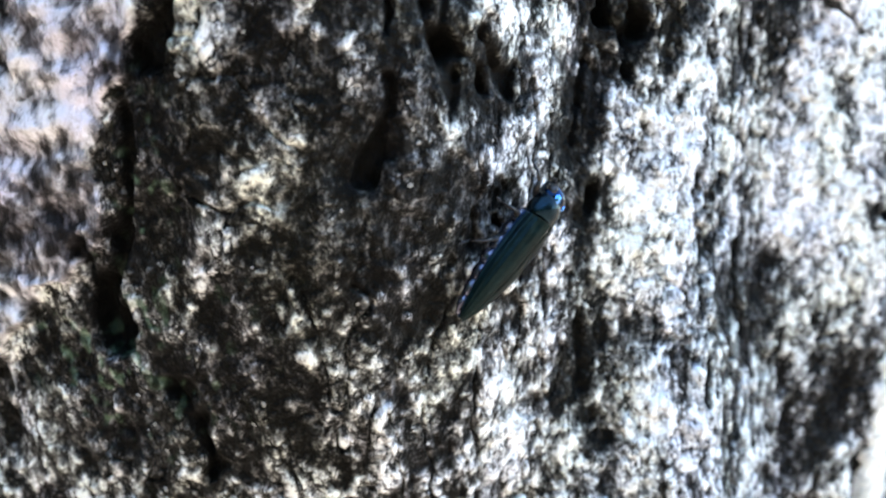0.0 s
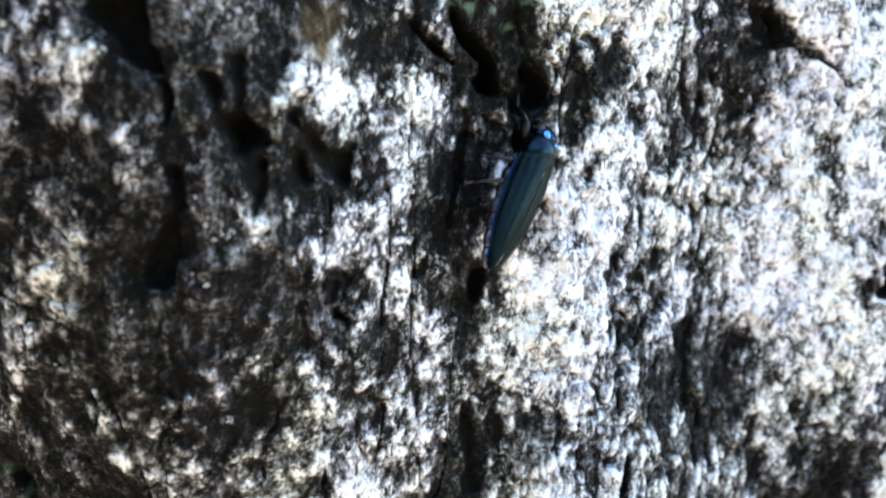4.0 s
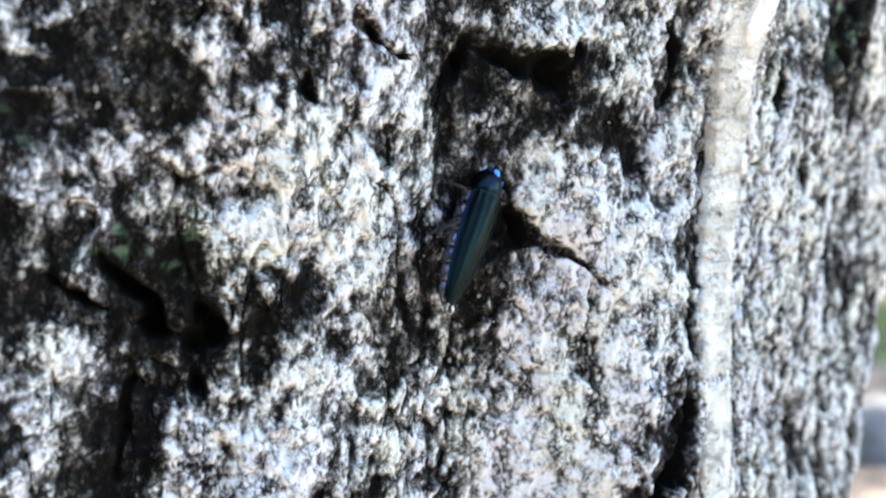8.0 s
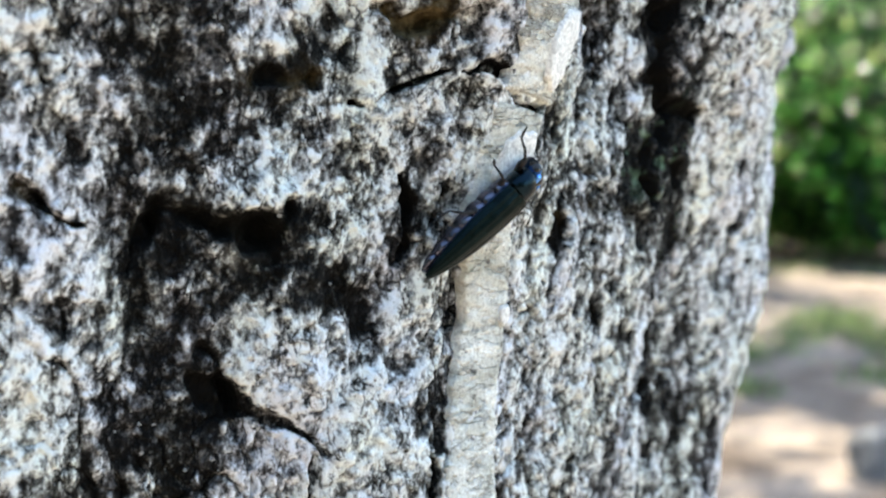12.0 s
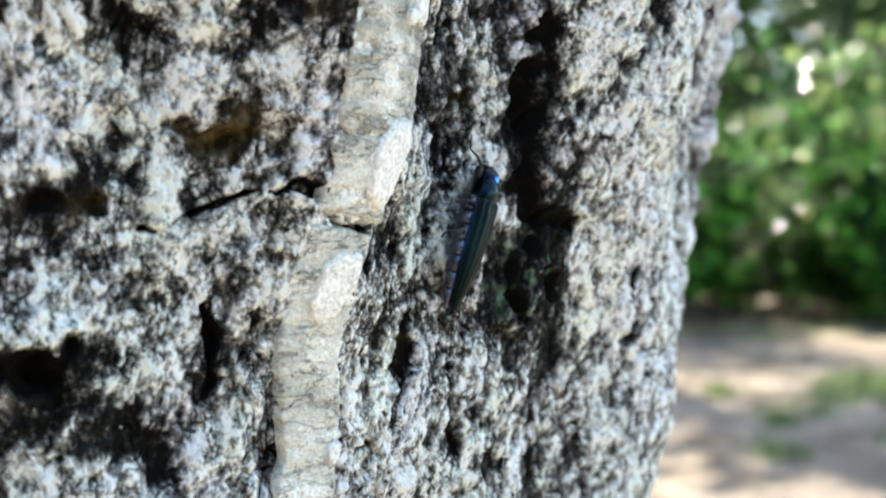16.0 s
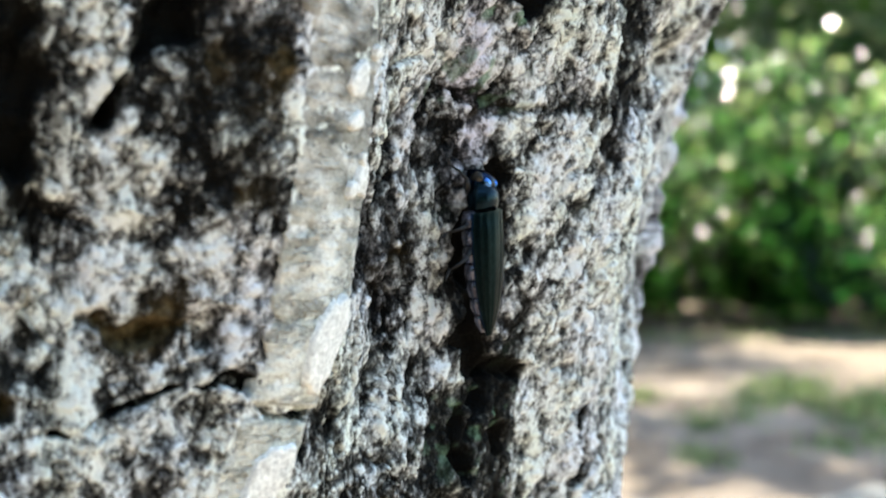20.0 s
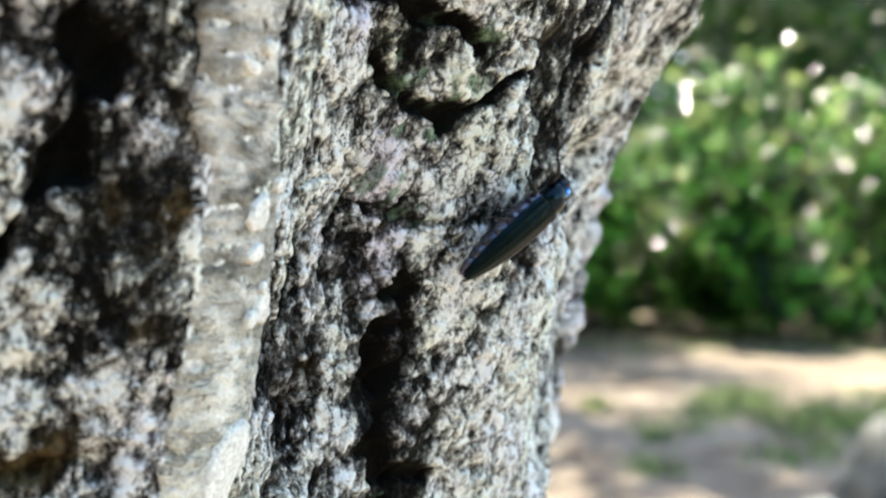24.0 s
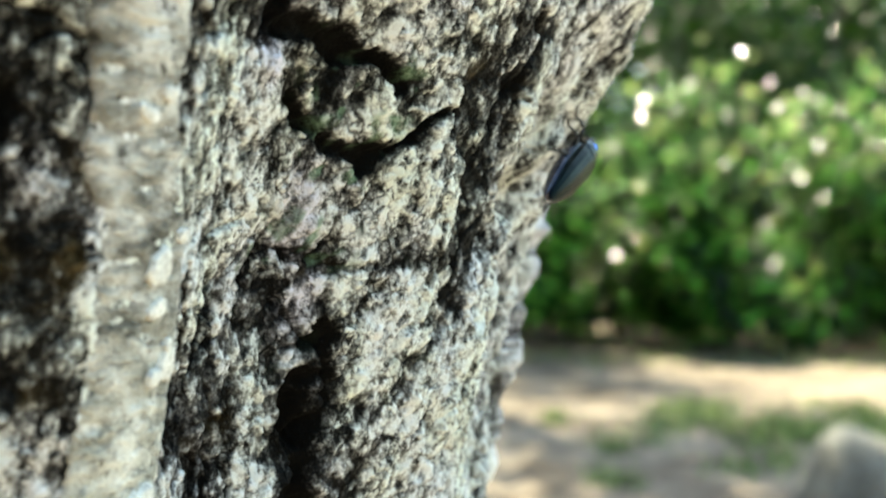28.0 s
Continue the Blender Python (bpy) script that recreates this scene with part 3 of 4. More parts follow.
# rusty scars on the lower trunk
for th, z, ru, rv, amount in ((10.6, 26.5, 1.4, 1.8, 0.8), (10.8, 24.0, 1.1, 1.1, 0.8), (23.7, 52.1, 1.9, 1.7, 0.55), (30.2, 47.5, 1.8, 0.8, 0.8), (32.0, 54.1, 1.6, 0.6, 0.7), (42.3, 55.3, 3.4, 1.0, 0.5), (49.3, 60.8, 1.8, 1.0, 0.8), (51.0, 64.7, 0.8, 0.6, 0.6), (44.4, 61.6, 0.9, 0.7, 0.6), (41.7, 55.2, 2.3, 1.4, 0.5), (64.7, 43.2, 3.8, 1.6, 0.5), (65.5, 64.7, 3.3, 1.1, 0.7), (28.5, -4.5, 2.5, 0.6, 0.7)):
    patch(brown, th, z, ru, rv, amount)
# rusty scars higher up
for th, z, ru, rv, amount in ((49.7, 59.8, 2.8, 1.1, 0.7), (50.9, 64.4, 1.0, 1.3, 0.8), (53.3, 77.5, 1.0, 1.2, 0.8), (65.8, 63.5, 2.7, 1.6, 0.6), (52.9, 83.0, 1.2, 1.5, 0.9), (53.1, 77.4, 1.0, 1.6, 0.9), (52.5, 66.3, 1.0, 1.9, 0.8), (53.6, 69.7, 1.0, 1.4, 0.7), (50.1, 61.9, 1.9, 1.5, 0.9), (50.9, 78.6, 0.7, 1.6, 0.7), (49.6, 71.7, 1.3, 1.9, 0.6), (68.0, 81.4, 0.5, 1.4, 0.8), (69.8, 76.3, 0.4, 0.6, 0.8), (75.9, 93.7, 1.0, 1.4, 0.7)):
    patch(brown, th, z, ru, rv, amount)
for th, z, ru, rv, amount in ((70.0, 80.0, 4, 7, 0.8), (75.0, 71.0, 3, 3, 0.7), (73.0, 49.0, 5, 5, 0.9), (70.5, 91.0, 4, 4, 0.9), (66, 76, 3, 3, 0.6), (76, 44, 4, 5, 0.8), (-9, -5, 8, 8, 0.5), (-6, 8, 3, 6, 0.4), (18, 30, 3, 3, 0.5), (12, 38, 4, 5, 0.4)):
    patch(algae, th, z, ru, rv, amount)

# paler and darker stretches of the crust
for th, z, ru, rv, amount in ((14.0, 17.0, 4.0, 5.0, 0.3), (49.0, 65.0, 5.0, 6.0, 0.28), (44.5, 38.5, 4.0, 5.5, -0.5), (17.5, 26.0, 2.6, 3.4, -0.5), (8.0, 36.0, 3.0, 6.0, -0.25), (10.6, 21.2, 2.5, 2.5, -0.25), (8.2, 14.3, 2.5, 2.5, -0.25), (-1.8, 9.3, 2.5, 2.5, -0.25)):
    patch(lichen, th, z, ru, rv, amount)
# swellings and dips of the bark
patch(relief, 90, 84, 8, 9, -4.7)
patch(relief, 87, 93, 12, 12, -1.5)
patch(relief, 90, 68, 10, 24, -1.2)
patch(relief, 89, 80, 9, 9, -1.2)
for th, z, ru, rv, amount in ((93, 95.5, 2.6, 2.4, 1.4), (95, 101.5, 2.4, 2.2, 1.5), (92, 90.5, 2.0, 1.6, 0.8), (88, 76, 2.5, 2.0, 0.2), (92, 54, 3.0, 2.6, 0.2), (91, 44, 2.4, 2.2, 0.3), (93, 34, 3.0, 3.0, 0.4), (95, 24, 2.6, 2.6, 0.4)):
    patch(relief, th, z, ru, rv, amount)
for th, z, ru, rv, amount in ((39.5, 48.0, 3.2, 2.8, 1.8), (10.3, 22.0, 2.0, 3.0, 1.2), (70.6, 89.3, 2.6, 2.6, 0.2), (43.0, 31.5, 3.8, 4.2, 0.5),
                              (70.3, 43.5, 1.5, 1.8, 1.2), (68.0, 50.0, 3.0, 4.0, 0.9), (91.0, 106.0, 5.0, 6.0, 3.0), (8.3, 9.0, 4.0, 3.5, 0.7)):
    patch(relief, th, z, ru, rv, amount, 0.8)

# cracks, holes and furrows, their insides darkened by painted shade
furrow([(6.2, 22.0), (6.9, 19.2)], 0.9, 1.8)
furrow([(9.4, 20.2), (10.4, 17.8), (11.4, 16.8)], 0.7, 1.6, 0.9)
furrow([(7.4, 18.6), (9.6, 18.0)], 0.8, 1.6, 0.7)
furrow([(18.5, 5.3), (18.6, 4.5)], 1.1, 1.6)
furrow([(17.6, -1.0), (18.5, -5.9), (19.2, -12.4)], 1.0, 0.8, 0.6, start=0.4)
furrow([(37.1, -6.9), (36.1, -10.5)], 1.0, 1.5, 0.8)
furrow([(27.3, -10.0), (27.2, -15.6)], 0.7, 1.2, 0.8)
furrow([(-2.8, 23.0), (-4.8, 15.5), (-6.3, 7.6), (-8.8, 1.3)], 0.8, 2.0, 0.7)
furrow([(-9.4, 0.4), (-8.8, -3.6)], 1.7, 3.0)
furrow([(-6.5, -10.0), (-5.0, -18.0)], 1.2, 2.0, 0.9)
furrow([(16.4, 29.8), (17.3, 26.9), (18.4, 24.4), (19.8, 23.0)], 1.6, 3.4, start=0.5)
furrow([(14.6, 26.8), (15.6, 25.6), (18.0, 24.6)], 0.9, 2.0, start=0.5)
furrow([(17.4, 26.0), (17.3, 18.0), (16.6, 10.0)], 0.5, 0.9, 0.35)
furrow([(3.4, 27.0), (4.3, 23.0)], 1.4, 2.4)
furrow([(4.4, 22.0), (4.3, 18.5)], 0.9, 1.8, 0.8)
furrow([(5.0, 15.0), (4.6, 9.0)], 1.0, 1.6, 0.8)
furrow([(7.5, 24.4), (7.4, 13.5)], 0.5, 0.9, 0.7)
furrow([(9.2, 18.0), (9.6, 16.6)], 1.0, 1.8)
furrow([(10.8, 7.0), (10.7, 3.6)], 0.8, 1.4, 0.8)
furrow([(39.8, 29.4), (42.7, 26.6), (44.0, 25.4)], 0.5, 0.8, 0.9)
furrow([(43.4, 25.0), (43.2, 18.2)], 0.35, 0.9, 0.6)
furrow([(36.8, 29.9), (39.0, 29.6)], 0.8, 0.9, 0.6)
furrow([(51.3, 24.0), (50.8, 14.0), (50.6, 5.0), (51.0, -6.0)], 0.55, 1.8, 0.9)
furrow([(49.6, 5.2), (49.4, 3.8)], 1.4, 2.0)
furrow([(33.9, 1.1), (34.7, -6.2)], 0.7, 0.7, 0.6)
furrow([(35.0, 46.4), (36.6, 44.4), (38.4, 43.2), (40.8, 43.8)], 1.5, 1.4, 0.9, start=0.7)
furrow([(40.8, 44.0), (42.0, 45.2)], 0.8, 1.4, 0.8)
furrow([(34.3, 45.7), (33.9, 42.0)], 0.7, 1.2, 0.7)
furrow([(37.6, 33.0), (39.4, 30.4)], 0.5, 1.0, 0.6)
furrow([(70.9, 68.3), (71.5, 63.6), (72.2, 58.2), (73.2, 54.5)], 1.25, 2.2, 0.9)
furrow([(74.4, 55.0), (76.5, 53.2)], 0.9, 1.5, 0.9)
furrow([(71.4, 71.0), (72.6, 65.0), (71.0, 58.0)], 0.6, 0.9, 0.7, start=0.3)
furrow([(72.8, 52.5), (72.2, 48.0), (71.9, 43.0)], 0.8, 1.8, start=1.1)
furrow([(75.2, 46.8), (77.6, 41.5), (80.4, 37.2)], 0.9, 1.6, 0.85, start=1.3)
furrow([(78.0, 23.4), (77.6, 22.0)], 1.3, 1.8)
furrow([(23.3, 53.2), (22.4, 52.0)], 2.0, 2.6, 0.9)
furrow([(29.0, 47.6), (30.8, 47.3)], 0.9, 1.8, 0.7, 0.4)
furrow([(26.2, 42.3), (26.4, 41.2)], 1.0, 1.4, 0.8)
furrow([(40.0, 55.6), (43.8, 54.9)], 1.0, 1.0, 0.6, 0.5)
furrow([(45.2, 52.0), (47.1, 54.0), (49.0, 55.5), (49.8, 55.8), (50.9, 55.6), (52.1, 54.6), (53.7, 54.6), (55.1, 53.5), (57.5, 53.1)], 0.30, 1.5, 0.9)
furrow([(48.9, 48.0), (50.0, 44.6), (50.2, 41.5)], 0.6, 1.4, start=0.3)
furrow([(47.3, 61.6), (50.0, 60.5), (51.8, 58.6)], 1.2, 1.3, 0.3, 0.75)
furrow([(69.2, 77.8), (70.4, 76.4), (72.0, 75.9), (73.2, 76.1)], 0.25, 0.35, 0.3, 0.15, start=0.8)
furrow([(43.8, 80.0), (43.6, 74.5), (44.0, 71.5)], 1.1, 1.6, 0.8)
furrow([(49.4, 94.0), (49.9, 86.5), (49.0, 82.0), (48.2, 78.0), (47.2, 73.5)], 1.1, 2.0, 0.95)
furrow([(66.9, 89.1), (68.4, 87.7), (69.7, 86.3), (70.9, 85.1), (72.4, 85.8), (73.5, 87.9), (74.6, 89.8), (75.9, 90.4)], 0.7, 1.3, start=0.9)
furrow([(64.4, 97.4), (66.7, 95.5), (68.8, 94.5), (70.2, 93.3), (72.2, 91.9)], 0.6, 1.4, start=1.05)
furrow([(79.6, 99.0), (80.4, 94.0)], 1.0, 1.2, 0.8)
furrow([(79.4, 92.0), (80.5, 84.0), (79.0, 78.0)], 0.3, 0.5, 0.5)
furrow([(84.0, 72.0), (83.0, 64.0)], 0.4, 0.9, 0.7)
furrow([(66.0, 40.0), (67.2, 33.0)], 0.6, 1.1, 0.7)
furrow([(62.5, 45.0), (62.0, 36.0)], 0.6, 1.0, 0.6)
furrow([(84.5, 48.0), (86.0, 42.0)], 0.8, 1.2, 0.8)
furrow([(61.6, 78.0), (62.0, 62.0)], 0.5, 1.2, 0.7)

# an old plate of smooth wrinkled bark, standing proud: height in mm and its edge in degrees
PLATE_Z = np.array([-40, -14, -9.2, -4.1, 0.1, 1.0, 5.3, 11.2, 14.6, 17.5, 21.5, 30, 60])
PLATE_TH = np.array([-40, -24, -18.5, -14.8, -14.2, -11.3, -7.9, -6.6, -6.0, -4.9, -4.0, -2.5, -6.0])
plate = rise((np.interp(WV, PLATE_Z, PLATE_TH) * MM - WU) + 0.25 * RAG, 0.0, 0.9).astype(np.float32)
folds = cloud(1.7, 0.9) + 0.7 * cloud(0.7, 0.5)
relief += plate * (1.5 + 0.30 * folds)
# the plate's lower end is darkened, painting in the shade there
lichen = np.where(plate > 0.5, 0.27 + 0.06 * folds + 0.07 * cloud(4, 3) - 0.26 * (1 - rise(GV, 3, 12)), lichen).astype(np.float32)
mauve = np.maximum(mauve, 0.8 * plate)
algae *= 1 - plate

# the line of the smooth pale strip: height, middle and half width in degrees
STRIP_Z = np.array([-38, -15, 5, 15, 26, 35, 43, 49, 53, 56.5, 62, 70.8, 76, 81, 86, 92, 105, 118.0])
STRIP_C = np.array([54, 53.5, 55.0, 54.8, 54.6, 55.3, 54.6, 54.8, 55.5, 56.6, 57.4, 57.2, 57.0, 56.3, 55.3, 54.8, 53.8, 53])
STRIP_W = np.array([2.5, 2.6, 2.6, 2.6, 2.3, 1.9, 2.0, 2.2, 2.4, 2.6, 3.2, 3.2, 3.0, 2.6, 2.1, 2.0, 2.0, 2.0])
away = np.abs(GU - np.interp(GV, STRIP_Z, STRIP_C) * MM) / (np.interp(GV, STRIP_Z, STRIP_W) * MM)
smooth += 1 - rise(away, 0.8, 1.05).astype(np.float32)
relief += (0.4 * smooth).astype(np.float32)
# the older bark on its west side lies level with it and is nearly as pale
west = (1 - rise(away, 1.0, 2.8)) * (GU < np.interp(GV, STRIP_Z, STRIP_C) * MM) * (1 - smooth) * rise(GV, 30, 50) * (1 - rise(GV, 70, 76))
relief += (0.45 * west).astype(np.float32)
lichen += (0.22 * west + 0.08 * rise(GU, 58 * MM, 64 * MM)).astype(np.float32)


def build_trunk():
    trunk = new("lichen_tree")
    tagged(trunk, "old tree with furrowed grey bark under pale lichen", "tree")
    fu, fv = GU + 0.35 * cloud(0.5, 0.6) + 0.5 * cloud(1.5, 2.0), GV + 0.35 * cloud(0.5, 0.6) + 0.5 * cloud(1.5, 2.0)
    f1, f2, rid = cells(fu, fv, 1.0, 1.25)
    p1, p2, prid = cells(GU + 0.9 * cloud(1.0, 1.5) + 1.2 * cloud(3, 6), GV + 1.2 * cloud(1.0, 1.5) + 2.0 * cloud(3, 6), 4.0, 8.0)
    gap, seam = f2 - f1, p2 - p1
    smooth_zone = np.clip(smooth, 0, 1)
    rough_zone = 1 - 0.9 * smooth_zone - 0.75 * plate * (1 - smooth_zone)
    g1, g2, g3, g4, g5 = cloud(0.22, 0.30), cloud(0.55, 0.8), cloud(1.2, 2.2), cloud(5, 9), cloud(2.4, 4.6)
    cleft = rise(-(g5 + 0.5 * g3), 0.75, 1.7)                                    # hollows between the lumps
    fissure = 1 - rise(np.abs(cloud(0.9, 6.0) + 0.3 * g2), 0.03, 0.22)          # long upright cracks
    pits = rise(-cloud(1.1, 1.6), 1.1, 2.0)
    granule = (1 - np.clip(f1, 0, 1.2) ** 2) * rise(gap, 0.0, 0.25) * (0.3 + rid)
    rough_zone = rough_zone * (1 - 0.15 * np.clip(hollow, 0, 1))
    h = relief + (0.28 * granule + 0.08 * g1 + 0.12 * g2 - 0.12) * rough_zone - 0.2 + 0.18 * g3 * rough_zone + 0.18 * g5 * rough_zone
    h = h - 0.45 * cleft * rough_zone - (0.6 * fissure * rise(cloud(4, 8), -0.3, 0.8) + 0.5 * pits + 0.6 * (1 - rise(seam, 0.01, 0.10)) * rise(cloud(5, 7), -0.2, 0.8)) * rough_zone
    # cover, and with it the tone, drops in fissures, pits, clefts and seams
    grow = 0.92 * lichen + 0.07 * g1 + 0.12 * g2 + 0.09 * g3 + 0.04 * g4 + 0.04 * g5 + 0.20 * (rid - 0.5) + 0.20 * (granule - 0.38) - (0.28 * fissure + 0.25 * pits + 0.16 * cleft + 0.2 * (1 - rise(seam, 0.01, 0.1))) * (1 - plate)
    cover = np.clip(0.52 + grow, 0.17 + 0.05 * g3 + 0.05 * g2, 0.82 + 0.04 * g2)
    cover = np.where(smooth_zone > 0.5, 0.8, cover)
    green = np.clip(algae, 0, 1) * rise(cloud(0.35, 0.4), 0.9, 1.5) * (1 - 0.8 * np.clip(hollow, 0, 1))
    warm = np.clip(brown, 0, 1) * rise(0.6 + cloud(0.8, 1.0), 0.0, 1.0)
    # the whole trunk: fine where the bark is seen, coarse round the back, below and above
    th = np.r_[np.linspace(TH_B + 2, 360 + TH_A - 2, 70) - 360, TH_A + np.arange(NU) * STEP / MM]
    iu = np.r_[np.linspace(0, NU - 1, 70).astype(int), np.arange(NU)]
    zl = np.r_[np.linspace(-EYE_H * 1000 - 60, Z_A - 3, 150), GV[:, 0], np.linspace(Z_B + 3, 1900, 120)]
    iv = np.r_[np.arange(150) * 5 % NV, np.arange(NV), np.arange(120) * 6 % NV]
    hh = h[np.ix_(iv, iu)] * 1e-3
    rr = trunk_radius(np.radians(th)[None, :] + 0 * zl[:, None], (zl * 1e-3)[:, None] + 0 * th[None, :]) + hh
    verts = np.stack([rr * np.sin(np.radians(th))[None, :], -rr * np.cos(np.radians(th))[None, :], (EYE_H + zl * 1e-3)[:, None] + 0 * rr], -1).reshape(-1, 3)
    nv, nu = rr.shape
    idx = np.arange(nv * nu).reshape(nv, nu)
    nxt = np.roll(idx, -1, 1)
    quads = np.stack([idx[:-1], nxt[:-1], nxt[1:], idx[1:]], -1).reshape(-1, 4)
    me = bpy.data.meshes.new("bark")
    me.vertices.add(len(verts))
    me.vertices.foreach_set("co", verts.astype(np.float32).ravel())
    me.loops.add(quads.size)
    me.loops.foreach_set("vertex_index", quads.astype(np.int32).ravel())
    me.polygons.add(len(quads))
    me.polygons.foreach_set("loop_start", np.arange(0, quads.size, 4, dtype=np.int32))
    me.update(calc_edges=True)
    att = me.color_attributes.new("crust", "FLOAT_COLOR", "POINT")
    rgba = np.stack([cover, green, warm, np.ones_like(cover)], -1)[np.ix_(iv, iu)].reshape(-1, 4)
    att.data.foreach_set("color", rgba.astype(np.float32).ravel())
    hole_dark = me.attributes.new("hole_shade", "FLOAT", "POINT")
    hole_dark.data.foreach_set("value", np.clip(hollow, 0, 1)[np.ix_(iv, iu)].astype(np.float32).ravel())
    flat = me.attributes.new("even", "FLOAT", "POINT")
    flat.data.foreach_set("value", np.clip(plate, 0, 1)[np.ix_(iv, iu)].astype(np.float32).ravel())
    pale = me.attributes.new("lilac", "FLOAT", "POINT")
    pale.data.foreach_set("value", np.clip(mauve, 0, 1)[np.ix_(iv, iu)].astype(np.float32).ravel())
    me.materials.append(M_BARK)
    me.shade_smooth()
    ob = new("bark", me)
    ob.parent = trunk
    return trunk, h


TRUNK, BARK_H = build_trunk()


def bark_lift(th, z):
    """Height of the bark relief in metres at a place."""
    i, j = int((th - TH_A) * MM / STEP), int((z - Z_A) / STEP)
    return float(BARK_H[min(max(j, 0), NV - 1), min(max(i, 0), NU - 1)]) * 1e-3


# ---- the beetle ----
def beetle():
    bug = new("jewel_beetle")
    tagged(bug, "slender dark green and blue metallic beetle crawling on bark", "beetle")
    mm = 0.00111
    S = np.array([0, 0.10, 0.28, 0.5, 0.68, 0.82, 0.92, 0.98, 1.0])
    W = np.array([1.62, 1.76, 1.80, 1.70, 1.40, 1.02, 0.66, 0.38, 0.20])

    def outline(s):                       # half width of the wing cases from shoulder (0) to the pointed tip (1)
        return float(np.mean(np.interp([s - 0.03, s - 0.01, s + 0.01, s + 0.03], S, W)))

    def back(s):                          # height of the back
        return 2.90 - 0.20 * s - 1.05 * s ** 3

    y0, y1 = 3.0, -6.7
    for side in (-1, 1):
        bm = bmesh.new()
        n, k = 40, 26
        grid, rim = [], []
        for i in range(n + 1):
            s = i / n
            row = []
            for j in range(k + 1):
                a = j / k * radians(96)
                rib = 0.045 * math.cos(a * 15) * math.sin(a) * (1 - 0.6 * s)      # lengthwise ribs
                dent = 0.10 * math.exp(-((s - 0.06) / 0.06) ** 2) * math.sin(2 * a) ** 2    # hollow behind the shoulder
                x = 0.03 + (outline(s) + rib) * math.sin(a) ** 0.92 if j else 0.03
                z = 1.40 + (back(s) - 1.40) * max(math.cos(a), -0.25) - (0.06 if j == 0 else 0) + rib - dent
                row.append(bm.verts.new((side * x * mm, (y0 + (y1 - y0) * s - 0.30 * math.sin(a) * (1 - s)) * mm, z * mm)))
            grid.append(row)
            rim.append(row[-1].co.copy() + Vector((side * 0.03, 0, -0.02)) * mm)
        for i in range(n):
            for j in range(k):
                q = (grid[i][j], grid[i + 1][j], grid[i + 1][j + 1], grid[i][j + 1])
                bm.faces.new(q if side < 0 else q[::-1])
        bmesh.ops.solidify(bm, geom=bm.faces[:], thickness=0.08 * mm)
        bmesh.ops.recalc_face_normals(bm, faces=bm.faces[:])
        case = part("wing_case", bm, M_ELYTRA, bug)
        bm = bmesh.new()
        tube(bm, rim[::2], [0.10 * mm * (1 - 0.5 * i / 20) for i in range(len(rim[::2]))], 8)
        part("rim", bm, M_NECK, case, "narrow dark blue rim of the wing case")
    # belly: overlapping rings, seen below the rim of the wing cases
    for r in range(7):
        bm = bmesh.new()
        a, b = r / 7, (r + 1) / 7
        pts, rad = [], []
        for i in range(6):
            s = a + (b - a) * i / 5
            pts.append((0, (y0 - 0.1 + (y1 - y0 + 0.35) * s) * mm, 0.92 * mm))
            rad.append((outline(s) * 0.96 + 0.02 + 0.20 * math.sin(math.pi * min(1, i / 5 * 1.1))) * mm)
        tube(bm, pts, rad, 24, 0.58)
        part("belly_ring", bm, M_BELLY, bug, "lilac grey segment of the belly")

    # shield behind the head, narrowing forwards, then the blunt head bent down
    def dome(y_mid, y_half, wide, z_mid, tall, drop, taper):
        bm = bmesh.new()
        bmesh.ops.create_uvsphere(bm, u_segments=28, v_segments=20, radius=1.0)
        for v in bm.verts:
            x, y, z = v.co
            fat = max(0.45, math.sqrt(max(0.0, 1 - min(abs(y), 0.88) ** 2))) ** 0.72
            v.co = Vector((x * wide / fat * (1 - taper * y), y_mid + y * y_half, z_mid + z * tall / fat ** 0.6 - drop * max(y, 0) ** 2)) * mm
        return bm

    part("shield", dome(3.95, 1.30, 1.52, 1.48, 1.24, 0.18, 0.10), M_SHIELD, bug, "shiny blue-black shield behind the head")
    head = part("head", dome(5.15, 1.08, 1.24, 1.38, 1.12, 0.45, 0.08), M_NECK, bug, "glossy blue-black head bent downwards")
    for side in (-1, 1):
        bm = bmesh.new()
        bmesh.ops.create_uvsphere(bm, u_segments=14, v_segments=10, radius=mm)
        for v in bm.verts:
            x, y, z = v.co / mm
            v.co = Vector((side * (1.02 + x * 0.26), 5.45 + y * 0.50, 1.50 + z * 0.55)) * mm
        part("eye", bm, M_EYE, head, "dark kidney-shaped eye")
        # blue patch modelled in place of the sky's reflection on the head
        bm = bmesh.new()
        bmesh.ops.create_uvsphere(bm, u_segments=16, v_segments=10, radius=mm)
        for v in bm.verts:
            x, y, z = v.co / mm
            v.co = Vector((side * (0.66 + x * 0.27 + y * 0.08), 4.95 + y * 0.44, 2.15 - x * 0.14 + z * 0.30)) * mm
        part("painted_sheen", bm, M_BLUE, head, "bright blue patch standing in for sky reflected on the head")
        bm = bmesh.new()
        pts = [(side * 0.45 * mm, 6.05 * mm, 1.2 * mm)]
        for i in range(9):
            f = (i + 1) / 9
            pts.append((side * (0.45 + 0.65 * f) * mm, (6.1 + 0.30 * math.sin(f * 2.8)) * mm, (1.2 + 0.15 * math.sin(f * 2.6) - 0.3 * f) * mm))
        tube(bm, pts, [(0.085 if i % 2 else 0.06) * mm for i in range(10)], 6)
        part("antenna", bm, M_LEG, head)
    bm = bmesh.new()
